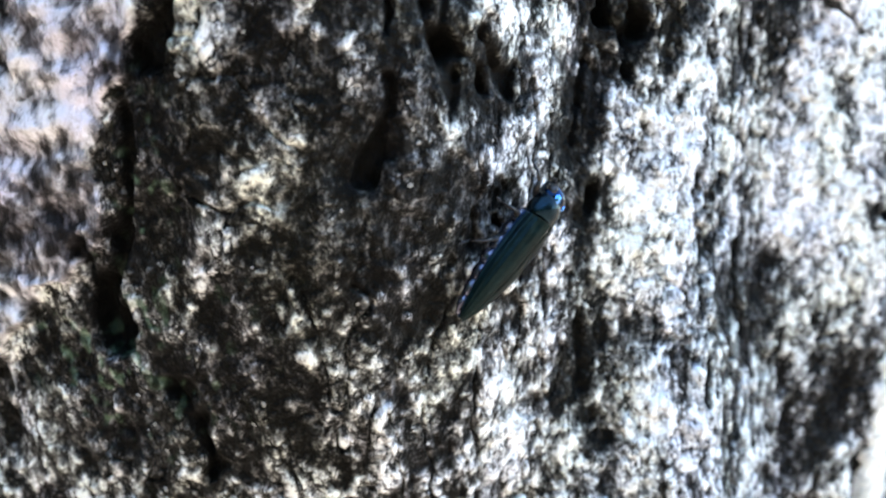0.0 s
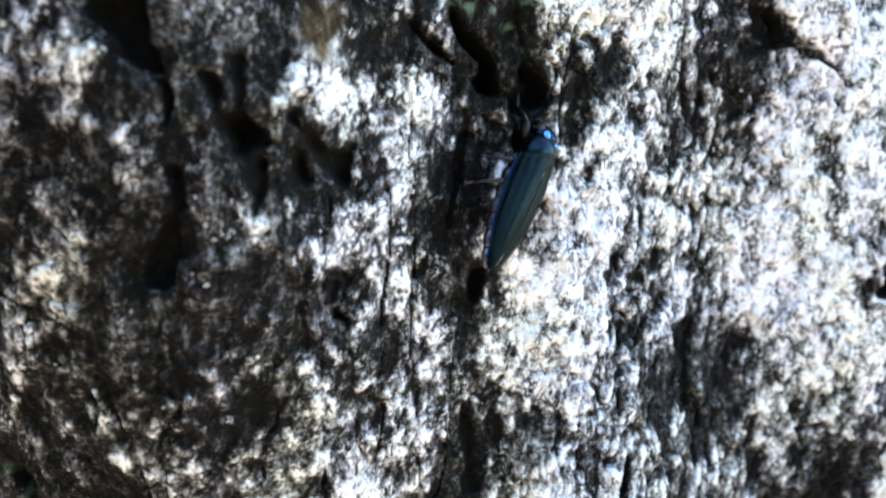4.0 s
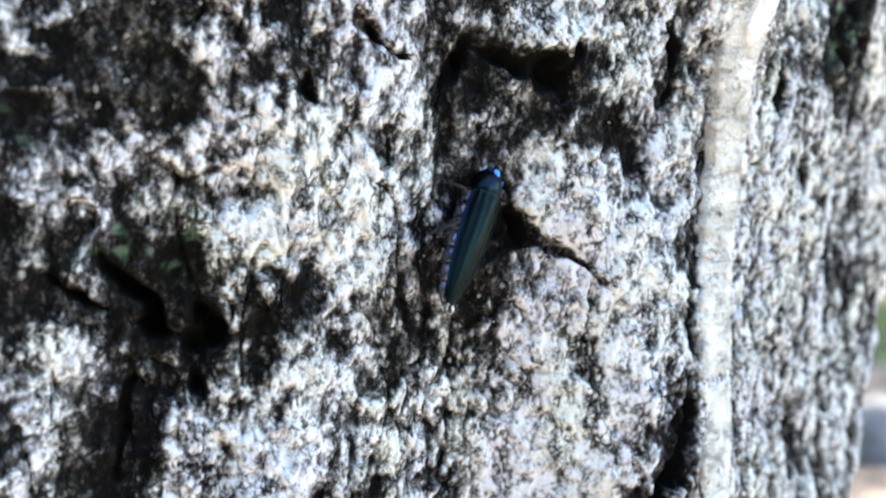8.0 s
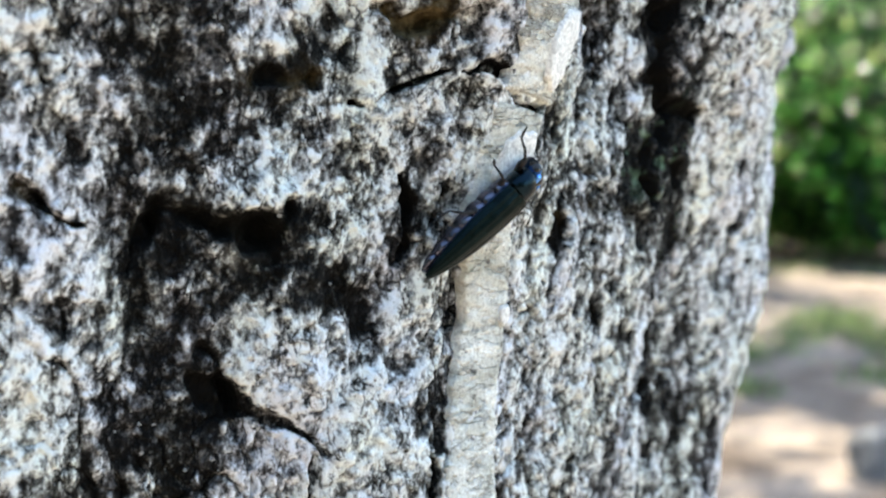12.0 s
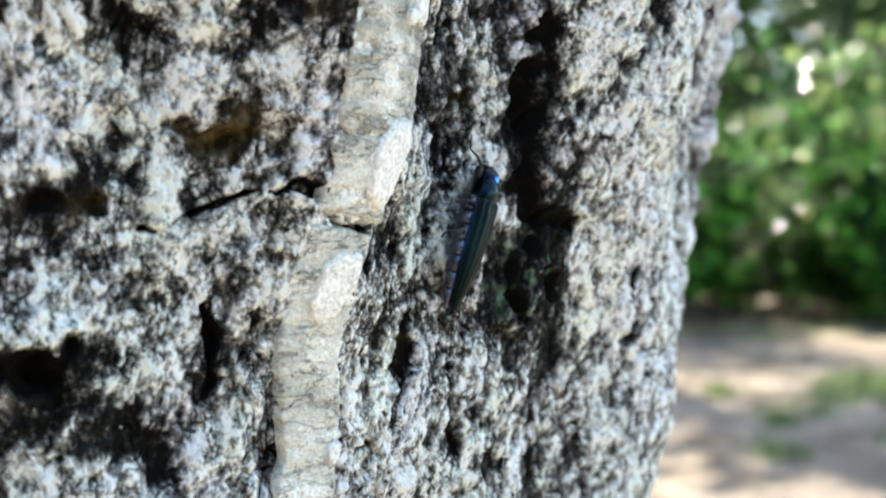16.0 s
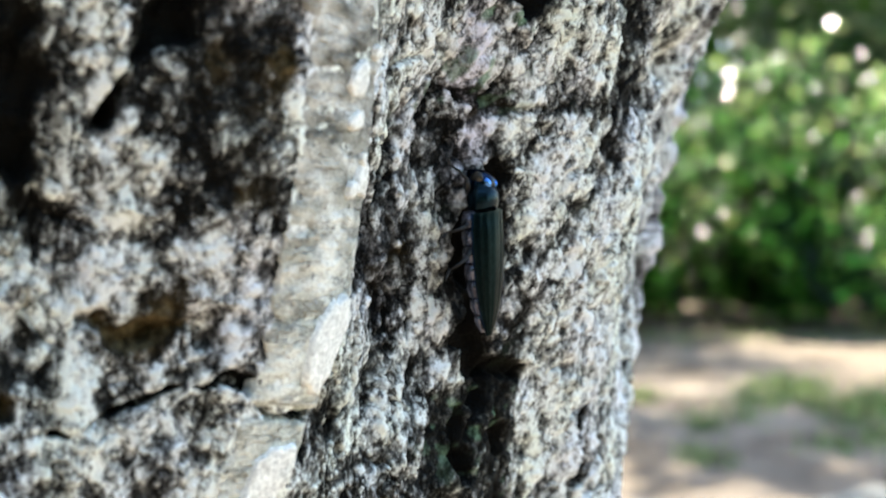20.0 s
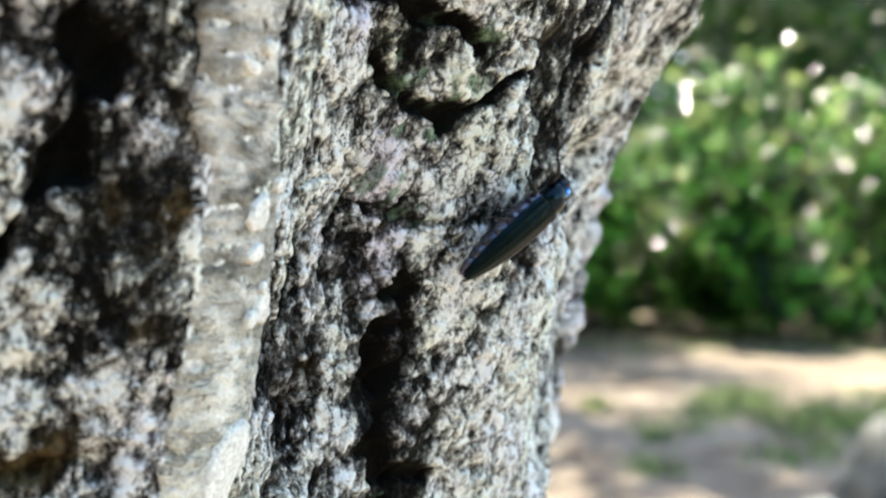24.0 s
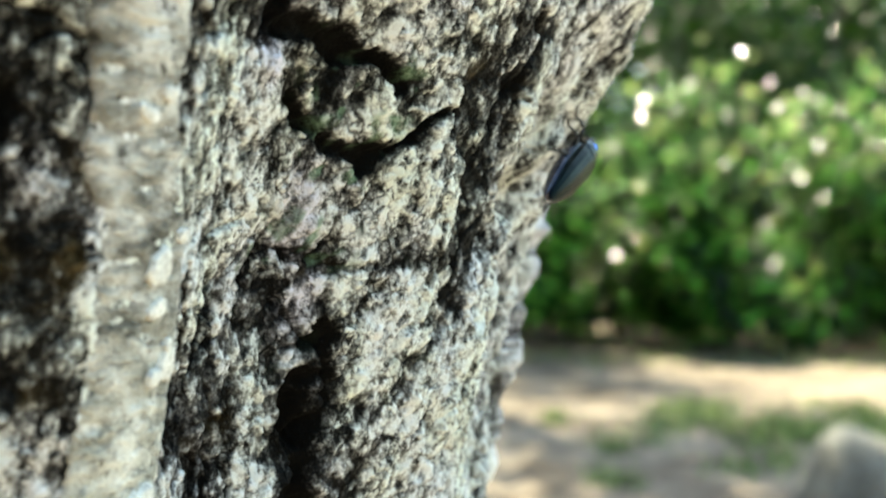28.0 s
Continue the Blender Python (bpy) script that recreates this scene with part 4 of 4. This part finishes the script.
    bm.faces.new([bm.verts.new((x * mm, y * mm, 2.86 * mm)) for x, y in ((-0.30, 3.05), (0, 2.55), (0.30, 3.05))][::-1])
    bmesh.ops.solidify(bm, geom=bm.faces[:], thickness=0.06 * mm)
    part("scutellum", bm, M_SHIELD, bug)
    legs = []
    for side in (-1, 1):
        for k, (y, swing) in enumerate(((4.3, 38), (2.2, -8), (0.3, -42))):
            c, s = math.cos(radians(swing)), math.sin(radians(swing))
            reach = (1.0, 1.0, 1.2)[k]
            bm = bmesh.new()
            d = Vector((side * c, s, 0))
            tube(bm, [Vector((0, 0, 0)), d * 0.7 * mm + Vector((0, 0, 0.12 * mm)), d * 1.35 * reach * mm + Vector((0, 0, 0.30 * mm))], [0.22 * mm, 0.30 * mm, 0.17 * mm], 8)
            hip = part("leg", bm, M_LEG, bug)
            bm = bmesh.new()
            tube(bm, [d * 1.3 * reach * mm + Vector((0, 0, 0.30 * mm)), d * 1.9 * reach * mm + Vector((0, s * 0.3 * mm, -0.10 * mm)), d * 2.3 * reach * mm + Vector((0, s * 0.6 * mm, -0.80 * mm))], [0.14 * mm, 0.12 * mm, 0.08 * mm], 7)
            part("shin", bm, M_LEG, hip)
            bm = bmesh.new()
            e = d * 2.3 * reach * mm + Vector((0, s * 0.6 * mm, -0.80 * mm))
            tube(bm, [e, e + d * 0.4 * mm + Vector((0, s * 0.3 * mm, -0.06 * mm)), e + d * 0.8 * mm + Vector((0, s * 0.6 * mm, -0.05 * mm))], [0.09 * mm, 0.11 * mm, 0.05 * mm], 6)
            part("foot", bm, M_LEG, hip)
            hip.location = (side * 1.05 * mm, y * mm, 0.72 * mm)
            legs.append((hip, side, k))
    return bug, legs


BUG, LEGS = beetle()

# ---- pieces of bark lying on the trunk ----
def strip_piece(z0, z1, seed):
    """A length of the smooth pale strip, with broken ends and thin edges turned down."""
    r = random.Random(seed)
    n, k = max(8, int((z1 - z0) / 0.3)), 40
    verts, faces = [], []
    ph = [r.uniform(0, 6.3) for _ in range(6)]
    for i in range(n + 1):
        for j in range(k + 1):
            s = -1 + 2 * j / k
            z = z0 + (z1 - z0) * i / n
            if i in (0, n):
                z += 0.12 * math.sin(s * 5 + ph[0]) + 0.08 * math.sin(s * 13 + ph[1])
            z -= 0.6 * s * math.exp(-((z - 53.5) / 3) ** 2)      # the cross crack runs down to the east
            # the rim is torn on its older side and nearly straight on the other
            torn = 0.16 if s < 0 else 0.11
            edge = 1 + torn * (1.6 * noise.noise(Vector((z * 0.22, seed, s > 0))) + 0.7 * noise.noise(Vector((z * 0.7, seed + 3.0, s > 0))) + 0.2 * noise.noise(Vector((z * 2.2, seed + 7.0, s > 0))))
            th = float(np.interp(z, STRIP_Z, STRIP_C)) + s * float(np.interp(z, STRIP_Z, STRIP_W)) * edge
            up = 0.00036 + 0.00012 * noise.noise(Vector((th * 0.7, z * 0.25, seed))) + 0.00012 * noise.noise(Vector((th * 1.2, z * 1.1, seed))) + 0.00008 * noise.noise(Vector((th * 2.4, z * 2.6, seed)))
            up += 0.00020 * min(1.0, max(0.0, (z - 58) / 8)) * noise.noise(Vector((th * 0.35, z * 1.5, seed + 2.0)))
            up += 0.00011 * noise.noise(Vector((th * 0.8, z * 1.7, seed + 5.0))) - 0.0009 * max(0.0, noise.noise(Vector((th * 0.5, z * 1.1, seed + 9.0))) - 0.35)
            up -= 0.00028 * max(0.0, (abs(s) - 0.7) / 0.3) ** 2
            if abs(s) > 0.97 or i in (0, n):
                up = -0.0010
            verts.append(on_trunk(th, z, up))
    for i in range(n):
        for j in range(k):
            a = i * (k + 1) + j
            faces.append((a, a + 1, a + k + 2, a + k + 1))
    return mesh_from("bark_strip", verts, faces, M_STRIP, TRUNK)


for z0, z1, seed in ((-37, -16, 1), (-15.6, 14.0, 2), (14.4, 53.35, 3), (53.85, 117, 4)):
    strip_piece(z0, z1, seed)["label"] = "smooth pale strip of bark"


def flake(th, z, wide, tall, turn, seed):
    """A thin white flake with a broken outline and a slight curl."""
    r = random.Random(seed)
    bm = bmesh.new()
    n = 36
    ph = [r.uniform(0, 6.3) for _ in range(4)]
    m = trunk_frame(th, z, turn)
    rings = []
    for q, up in ((0.0, 0.68), (0.35, 0.67), (0.7, 0.65), (0.93, 0.62), (1.0, 0.56), (1.06, 0.1)):
        row = []
        for i in range(n if q else 1):
            a = 2 * math.pi * i / n
            e = q * (1 + 0.10 * math.sin(2 * a + ph[0]) + 0.07 * math.sin(3 * a + ph[1]) + 0.05 * math.sin(7 * a + ph[2]) + 0.03 * math.sin(12 * a + ph[3]))
            x = 0.5 * wide * e * math.copysign(abs(math.cos(a)) ** 0.8, math.cos(a))
            y = 0.5 * tall * e * math.copysign(abs(math.sin(a)) ** 0.8, math.sin(a))
            k = up + 0.10 * noise.noise(Vector((x * 0.8, y * 0.8, seed)))
            row.append(bm.verts.new(m @ Vector((x * 1e-3, y * 1e-3, k * 1e-3))))
        rings.append(row)
    for i in range(n):
        k = (i + 1) % n
        bm.faces.new((rings[0][0], rings[1][i], rings[1][k]))
        for lo, hi in zip(rings[1:], rings[2:]):
            bm.faces.new((lo[i], hi[i], hi[k], lo[k]))
    part("bark_flake", bm, M_FLAKE, TRUNK, "bare white flake on the strip")


flake(57.9, 58.6, 4.0, 7.6, 16, 1)
flake(55.3, 48.8, 3.6, 5.6, 18, 2)
flake(59.0, 70.6, 2.4, 2.6, 5, 3)
flake(56.6, 35.0, 1.2, 2.0, 0, 8)
for k, (th, z, wide, tall) in enumerate(((57.2, 77.4, 2.6, 2.2), (57.4, 74.6, 2.0, 1.4), (58.0, 69.8, 1.8, 1.2), (58.6, 79.6, 1.5, 1.0), (56.2, 88.6, 1.4, 0.9), (55.4, 87.2, 1.6, 1.0), (58.8, 72.0, 1.2, 0.8))):
    flake(th, z, wide, tall, 8 * k - 20, 20 + k)


def crumbs():
    """Loose crumbs of lichen and bark that stand off the trunk, a few meshes shared by all."""
    shapes = []
    for k in range(6):
        r = random.Random(50 + k)
        bm = bmesh.new()
        bmesh.ops.create_icosphere(bm, subdivisions=1, radius=1.0)
        for v in bm.verts:
            v.co *= 1 + r.uniform(-0.35, 0.35)
            v.co.z *= 0.55
        me = bpy.data.meshes.new("lichen_crumb")
        bm.to_mesh(me)
        bm.free()
        me.materials.append(M_CRUST)
        shapes.append(me)
    r = random.Random(12)
    made = 0
    while made < 240:
        th, z = r.uniform(-8, 92), r.uniform(-25, 105)
        if abs(z - (0.95 * th - 2)) > 34 or abs(th - float(np.interp(z, STRIP_Z, STRIP_C))) < 3.5:
            continue
        lift = bark_lift(th, z)
        if lift < -0.2e-3:
            continue
        ob = new("lichen_crumb", shapes[made % 6])
        size = r.uniform(0.10, 0.24) * 1e-3
        ob.matrix_basis = trunk_frame(th, z, r.uniform(0, 360), 0, lift + 0.05e-3) @ Matrix.Diagonal((size, size * r.uniform(0.8, 1.5), size, 1))
        ob.parent = TRUNK
        made += 1


crumbs()

# ---- ground ----
def ground_height(x, y):
    return 0.10 * noise.noise(Vector((x * 0.15, y * 0.15, 0))) + 0.03 * noise.noise(Vector((x * 0.8, y * 0.8, 4)))


def build_ground():
    rings = [0.0, 0.3, 0.7, 1.2, 2, 3, 4] + [4 + 0.6 * i for i in range(1, 36)] + [27, 31, 36, 44, 60, 90, 150, 300, 700, 1500]
    n = 120
    verts = [(0, 0, ground_height(0, 0))]
    for q in rings[1:]:
        for i in range(n):
            a = 2 * math.pi * i / n
            x, y = q * math.sin(a), q * math.cos(a)
            verts.append((x, y, ground_height(x, y) if q < 200 else 0))
    faces = [(0, 1 + (i + 1) % n, 1 + i) for i in range(n)]
    for k in range(len(rings) - 2):
        for i in range(n):
            a, b = 1 + k * n, 1 + (k + 1) * n
            faces.append((a + i, a + (i + 1) % n, b + (i + 1) % n, b + i))
    g = mesh_from("ground", verts, faces, M_EARTH)
    tagged(g, "dry trodden brown earth with sunlit patches", "ground", kind="structure")


build_ground()


def boulder(x, y, sx_, sy_, sz_, seed, label, material):
    bm = bmesh.new()
    bmesh.ops.create_icosphere(bm, subdivisions=4, radius=1.0)
    for v in bm.verts:
        d = 1 + 0.22 * noise.noise(v.co * 1.3 + Vector((seed, 0, 0))) + 0.07 * noise.noise(v.co * 4 + Vector((0, seed, 0)))
        v.co = Vector((v.co.x * d * sx_, v.co.y * d * sy_, max(v.co.z, -0.4) * d * sz_))
    ob = part("boulder", bm, material, None)
    ob.location = (x, y, ground_height(x, y) + 0.15 * sz_)
    tagged(ob, label, "boulder")


boulder(0.62, 5.41, 0.26, 0.20, 0.20, 3.0, "pale grey rounded boulder lying on bare earth", M_ROCK)
boulder(1.14, 6.38, 0.35, 0.34, 0.41, 9.0, "grey-brown weathered boulder beside a grassy patch", M_ROCK_BROWN)


def leaf_cloud(r, centre, radii, count, size, flat=0.5, lean=0.0):
    """Many small folded leaves in an uneven crown, leaning out to the open ground: corners and faces."""
    verts, faces = [], []
    lobes = [(Vector((r.uniform(-1, 1), r.uniform(-1, 1), r.uniform(-1, 1))) * 0.62, r.uniform(0.28, 0.55)) for _ in range(14)]
    for _ in range(count):
        c, q = lobes[r.randrange(len(lobes))]
        d = Vector((r.gauss(0, 1), r.gauss(0, 1), r.gauss(0, 1))).normalized() * q * r.uniform(0.35, 1.05)
        p = Vector((centre[0] + (c.x + d.x) * radii[0], centre[1] + (c.y + d.y) * radii[1], centre[2] + (c.z + d.z) * radii[2]))
        if p.z < 0.12:
            continue
        s = size * r.uniform(0.6, 1.4)
        m = Euler((r.gauss(lean, flat), r.gauss(-0.4 * lean, flat), 0)).to_matrix() @ Euler((0, 0, r.uniform(0, 6.3))).to_matrix()
        k = len(verts)
        for v in ((0, -1, 0), (0.45, 0, 0.14), (0, 1, 0), (-0.45, 0, 0.14)):
            verts.append(p + m @ (Vector(v) * s))
        faces += [(k, k + 1, k + 2), (k, k + 2, k + 3)]
    return verts, faces


def tree(x, y, tall, crown_r, crown_z, leaves, seed, label, leaf=0.13):
    r = random.Random(seed)
    t = new("tree")
    tagged(t, label, "tree", group="trees at the edge of the wood")
    t.location = (x, y, ground_height(x, y) - 0.05)
    bm = bmesh.new()
    lean = Vector((r.uniform(-0.05, 0.05), r.uniform(-0.05, 0.05), 1))
    pts = [lean * (tall * i / 7) + Vector((0.06 * math.sin(i + seed), 0.05 * math.cos(i * 1.3), 0)) for i in range(8)]
    base = 0.022 * tall + 0.05
    tube(bm, pts, [base * (1.25 if i == 0 else 1 - i / 8.5) for i in range(8)], 10)
    part("trunk", bm, M_WOOD, t)
    for k in range(6):
        a, z = r.uniform(0, 6.3), tall * r.uniform(0.4, 0.85)
        p = lean * z
        e = p + Vector((math.cos(a), math.sin(a), 0.5)) * crown_r * r.uniform(0.5, 0.8)
        bm = bmesh.new()
        tube(bm, [p, p.lerp(e, 0.5) + Vector((0, 0, -0.1)), e], [base * 0.4, base * 0.25, base * 0.08], 6)
        part("limb", bm, M_WOOD, t)
    v, f = leaf_cloud(r, (0, 0, crown_z), (crown_r, crown_r, tall - crown_z), leaves, leaf, 0.55, 0.4)
    mesh_from("crown", v, f, M_LEAF, t)


def shrub(x, y, wide, tall, leaves, seed, label, leaf=0.085):
    r = random.Random(seed)
    t = new("shrub")
    tagged(t, label, "shrub", group="shrubs at the edge of the wood")
    t.location = (x, y, ground_height(x, y) - 0.03)
    for k in range(5):
        a = r.uniform(0, 6.3)
        bm = bmesh.new()
        e = Vector((math.cos(a) * wide * 0.5, math.sin(a) * wide * 0.5, tall * r.uniform(0.6, 0.9)))
        tube(bm, [Vector((0, 0, 0)), e * 0.5 + Vector((0, 0, 0.1)), e], [0.03, 0.02, 0.008], 5)
        part("stem", bm, M_WOOD, t)
    v, f = leaf_cloud(r, (0, 0, tall * 0.5), (wide, wide, tall * 0.62), leaves, leaf, 0.50, 0.55)
    mesh_from("foliage", v, f, M_SHRUB, t)


def top_of_trunk():
    """The trunk goes on above the seen bark into a small crown high over the ground."""
    r = random.Random(31)
    base = EYE_H + 1.85
    bm = bmesh.new()
    pts = [Vector((0.02 * math.sin(i * 0.9), 0.02 * math.cos(i * 1.1) - 0.02, base + 5.6 * i / 9)) for i in range(10)]
    tube(bm, pts, [0.088 * (1 - i / 10.5) for i in range(10)], 14)
    part("upper_trunk", bm, M_WOOD, TRUNK)
    for k in range(7):
        a, z = k * 2.4, base + 2.6 + 0.42 * k
        p = Vector((0, 0, z))
        e = p + Vector((math.cos(a), math.sin(a), 0.9)) * r.uniform(0.9, 1.4)
        bm = bmesh.new()
        tube(bm, [p, p.lerp(e, 0.5) + Vector((0, 0, -0.08)), e], [0.035, 0.022, 0.008], 7)
        part("limb", bm, M_WOOD, TRUNK)
    v, fc = leaf_cloud(r, (0, 0, base + 4.9), (1.9, 1.9, 1.8), 1500, 0.10)
    mesh_from("crown", v, fc, M_LEAF, TRUNK)


top_of_trunk()

# the wood across the clearing
# three trees added beside the view to throw dappled shade on the earth
tree(-2.5, 13.2, 12.0, 3.6, 9.2, 3000, 91, "tall tree added to shade the bare earth", 0.14)
tree(-3.5, 18.6, 9.5, 2.8, 6.8, 1200, 93, "tall tree added to shade the bare earth", 0.15)
tree(-6.6, 7.6, 9.0, 3.6, 6.2, 3600, 92, "tall tree added to shade the bare earth", 0.14)
for k, (x, y, tall, cr, cz) in enumerate(((-7.5, 17.5, 9.0, 3.2, 5.6), (-3.2, 16.2, 8.0, 2.8, 5.2), (0.9, 25.5, 9.5, 3.0, 5.8), (5.0, 16.6, 8.5, 2.8, 5.4), (9.5, 18.0, 9.0, 3.2, 5.6),
                                          (-5.5, 25.0, 10.5, 3.4, 6.2), (9.0, 26.0, 11.0, 3.6, 6.4), (-2.3, 24.6, 10.0, 3.4, 6.4), (4.0, 26.5, 11.5, 3.6, 7.0))):
    tree(x, y, tall, cr, cz, 2600, 100 + k, "broad-leaved tree with a dense green crown")
for k, (x, y, wide, tall) in enumerate(((-6.0, 18.2, 1.8, 2.8), (-3.9, 18.8, 1.6, 3.2), (-2.0, 18.0, 1.7, 3.0), (-0.3, 19.2, 1.5, 3.4), (1.3, 18.3, 1.6, 2.8), (2.9, 19.0, 1.7, 3.2),
                                        (4.6, 18.4, 1.6, 3.0), (6.4, 19.2, 1.8, 3.2), (8.4, 18.8, 1.8, 2.8), (-8.2, 19.0, 1.9, 3.0), (0.4, 20.6, 1.9, 4.2), (3.8, 20.8, 1.9, 4.2), (-3.0, 20.6, 1.9, 4.2), (6.9, 21.0, 2.0, 4.2), (-1.5, 23.8, 2.2, 6.0))):
    shrub(x, y, wide, tall, 7000, 300 + k, "leafy green shrub standing before the wood")


def woods_and_sky_block():
    """The wood round the clearing, its unseen sides added to block sky; open eastwards."""
    r = random.Random(77)
    verts, faces = [], []
    for k in range(46):
        a = radians(118 + (388 - 118) * k / 45 + r.uniform(-2, 2))
        ahead = k > 32
        q = r.uniform(32, 37) if ahead else (r.uniform(7, 10) if k > 14 else r.uniform(12, 16))
        x, y = q * math.sin(a), q * math.cos(a)
        v, f = leaf_cloud(r, (x, y, 5.0 if ahead else 3.6), (4.6, 3.4, 9.0) if ahead else (2.4, 2.4, 5.0), 8500 if ahead else 1000, 0.24 if ahead else 0.26, 0.8)
        n = len(verts)
        verts += v
        faces += [tuple(i + n for i in q_) for q_ in f]
    ob = mesh_from("woods_and_sky_block", verts, faces, M_LEAF)
    tagged(ob, "dense dark green wood, with unseen sides added to block the sky", "woods", kind="stuff")


woods_and_sky_block()


def grass():
    r = random.Random(5)
    verts, faces = [], []
    tufts = [(r.gauss(0.95, 0.80), r.gauss(9.6, 0.75), r.uniform(0.05, 0.20)) for _ in range(44)]
    for _ in range(4600):
        k = r.random()
        if k < 0.6:
            cx, cy, sd = tufts[r.randrange(len(tufts))]
            x, y = r.gauss(cx, sd), r.gauss(cy, sd * 0.8)
        else:
            x, y = r.uniform(-7, 9), r.gauss(16.8, 0.6)
        z = ground_height(x, y)
        h, a = r.uniform(0.05, 0.16), r.uniform(0, 6.3)
        dx, dy = math.cos(a) * 0.008, math.sin(a) * 0.008
        lx, ly = r.gauss(0, 0.05), r.gauss(0, 0.05)
        n = len(verts)
        verts += [(x - dx, y - dy, z - 0.01), (x + dx, y + dy, z - 0.01), (x + lx * 0.5 + dx * 0.6, y + ly * 0.5, z + h * 0.6), (x + lx, y + ly, z + h)]
        faces += [(n, n + 1, n + 2), (n, n + 2, n + 3)]
    ob = mesh_from("grass", verts, faces, M_GRASS)
    tagged(ob, "short green grass growing in patches on bare earth", "grass", kind="stuff")


grass()


# ---- what moves ----
CRAWL = [
    (0, 10.87, 2.49, 37.5, 6.9),
    (0.4, 12.71, 5.36, 43.7, 1.1),
    (0.8, 14.19, 7.14, 51.4, -13.6),
    (1, 14.85, 7.49, 49.9, -21.7),
    (1.2, 14.94, 7.15, 49.2, -25.7),
    (1.6, 15.06, 6.86, 41.4, -19.3),
    (2, 15.11, 6.54, 29.8, -19.3),
    (2.5, 15.73, 6.89, 19.6, -23.3),
    (4.5, 20.96, 16.21, 37.2, -22.4),
    (5, 22.36, 18.63, 39.1, -12.4),
    (5.3, 24.47, 20.54, 47.4, -9.1),
    (5.7, 27.75, 23.46, 52.7, -2.0),
    (6, 30.31, 24.90, 53.2, 2.5),
    (6.5, 31.07, 25.68, 52.8, 3.3),
    (6.9, 33.82, 26.63, 63.9, -12.9),
    (7.3, 34.95, 27.98, 60.8, -24.9),
    (7.7, 35.36, 28.51, 47.7, -25.9),
    (8, 35.42, 29.37, 36.4, -26.8),
    (8.4, 35.69, 30.00, 25.7, -22.5),
    (8.8, 36.34, 31.97, 29.8, -21.6),
    (9.2, 37.36, 33.20, 37.0, -18.5),
    (9.6, 38.94, 34.93, 47.6, -13.0),
    (10, 41.35, 35.14, 58.2, -5.2),
    (10.4, 44.33, 36.60, 52.9, -3.4),
    (10.8, 45.76, 37.69, 51.5, -2.8),
    (11, 47.05, 38.91, 45.7, -2.3),
    (11.2, 48.51, 40.78, 48.7, -0.2),
    (11.6, 52.06, 43.49, 50.3, -2.4),
    (12, 53.13, 44.34, 50.4, -4.1),
    (12.4, 54.96, 46.59, 56.9, -8.8),
    (13, 56.30, 46.75, 54.7, -11.7),
    (13.2, 56.57, 47.03, 57.8, -16.3),
    (13.5, 57.25, 47.14, 61.4, -18.9),
    (15.5, 65.70, 51.50, 37.9, -8.7),
    (15.9, 65.97, 51.89, 28.9, -5.5),
    (16.3, 67.99, 53.58, 31.2, -4.4),
    (16.7, 69.66, 54.68, 39.5, -11.7),
    (17, 70.28, 55.36, 31.9, -16.3),
    (17.5, 70.74, 55.93, 31.3, -21.4),
    (18, 70.79, 56.31, 28.9, -23.5),
    (18.3, 70.41, 57.18, 19.6, -17.6),
    (18.7, 70.38, 60.14, 17.7, -14.1),
    (19.1, 70.87, 61.36, 2.3, -11.9),
    (19.5, 70.89, 62.70, 0.5, -10.4),
    (20, 70.84, 64.75, -2.1, -10.6),
    (20.5, 70.71, 65.67, 1.9, -10.1),
    (22.5, 72.22, 73.35, 50.8, -10.7),
    (23, 73.13, 75.49, 50.0, -5.1),
    (23.3, 73.64, 75.45, 49.4, -6.1),
    (23.7, 75.14, 77.29, 46.4, -5.1),
    (24.1, 76.14, 77.95, 53.3, -3.6),
    (24.5, 78.18, 79.83, 50.3, 3.0),
    (25, 80.39, 81.34, 40.8, -5.6),
    (25.3, 81.07, 81.86, 48.8, -9.8),
    (25.7, 82.02, 82.30, 68.0, -10.3),
    (26, 82.40, 82.30, 79.0, -9.8),
    (26.6, 83.42, 82.80, 79.0, -8.6),
    (27, 84.49, 83.60, 72.0, -7.2),
    (27.6, 86.91, 85.80, 65.0, -2.9),
    (28, 88.47, 87.60, 64.0, -1.7),
]


def motions():
    walk(BUG, [(t, trunk_frame(th + np.interp(t, (0, 2, 13, 17, 20, 24, 25.5), (-0.3, -0.5, -0.5, -0.5, -0.4, -0.2, 0.0)), z + np.interp(t, (0, 8, 13, 17, 20, 24, 25.5), (0.35, 0.35, 0.6, 0.65, 0.6, 0.35, 0.0)), head, pitch, np.interp(t, (0, 24, 26, 28), (0.0009, 0.0009, 0.0006, 0.0004)), np.interp(t, (0, 2, 5, 8, 11, 13, 17, 23, 25, 26, 28), (6, 3, 24, 24, 40, 34, 36, 34, 30, 8, -6)))) for t, th, z, head, pitch in CRAWL])
    for hip, side, k in LEGS:
        rest = hip.location.copy()
        phase = math.pi * ((k + (side > 0)) % 2)
        rows = []
        for i in range(57):
            t = i * 0.5
            a = 15 * math.sin(t * 9.0 + phase)
            rows.append((t, Matrix.Translation(rest) @ pose(0, 0, 0, 0, 5 * side * math.cos(t * 9.0 + phase), a)))
        walk(hip, rows)


motions()
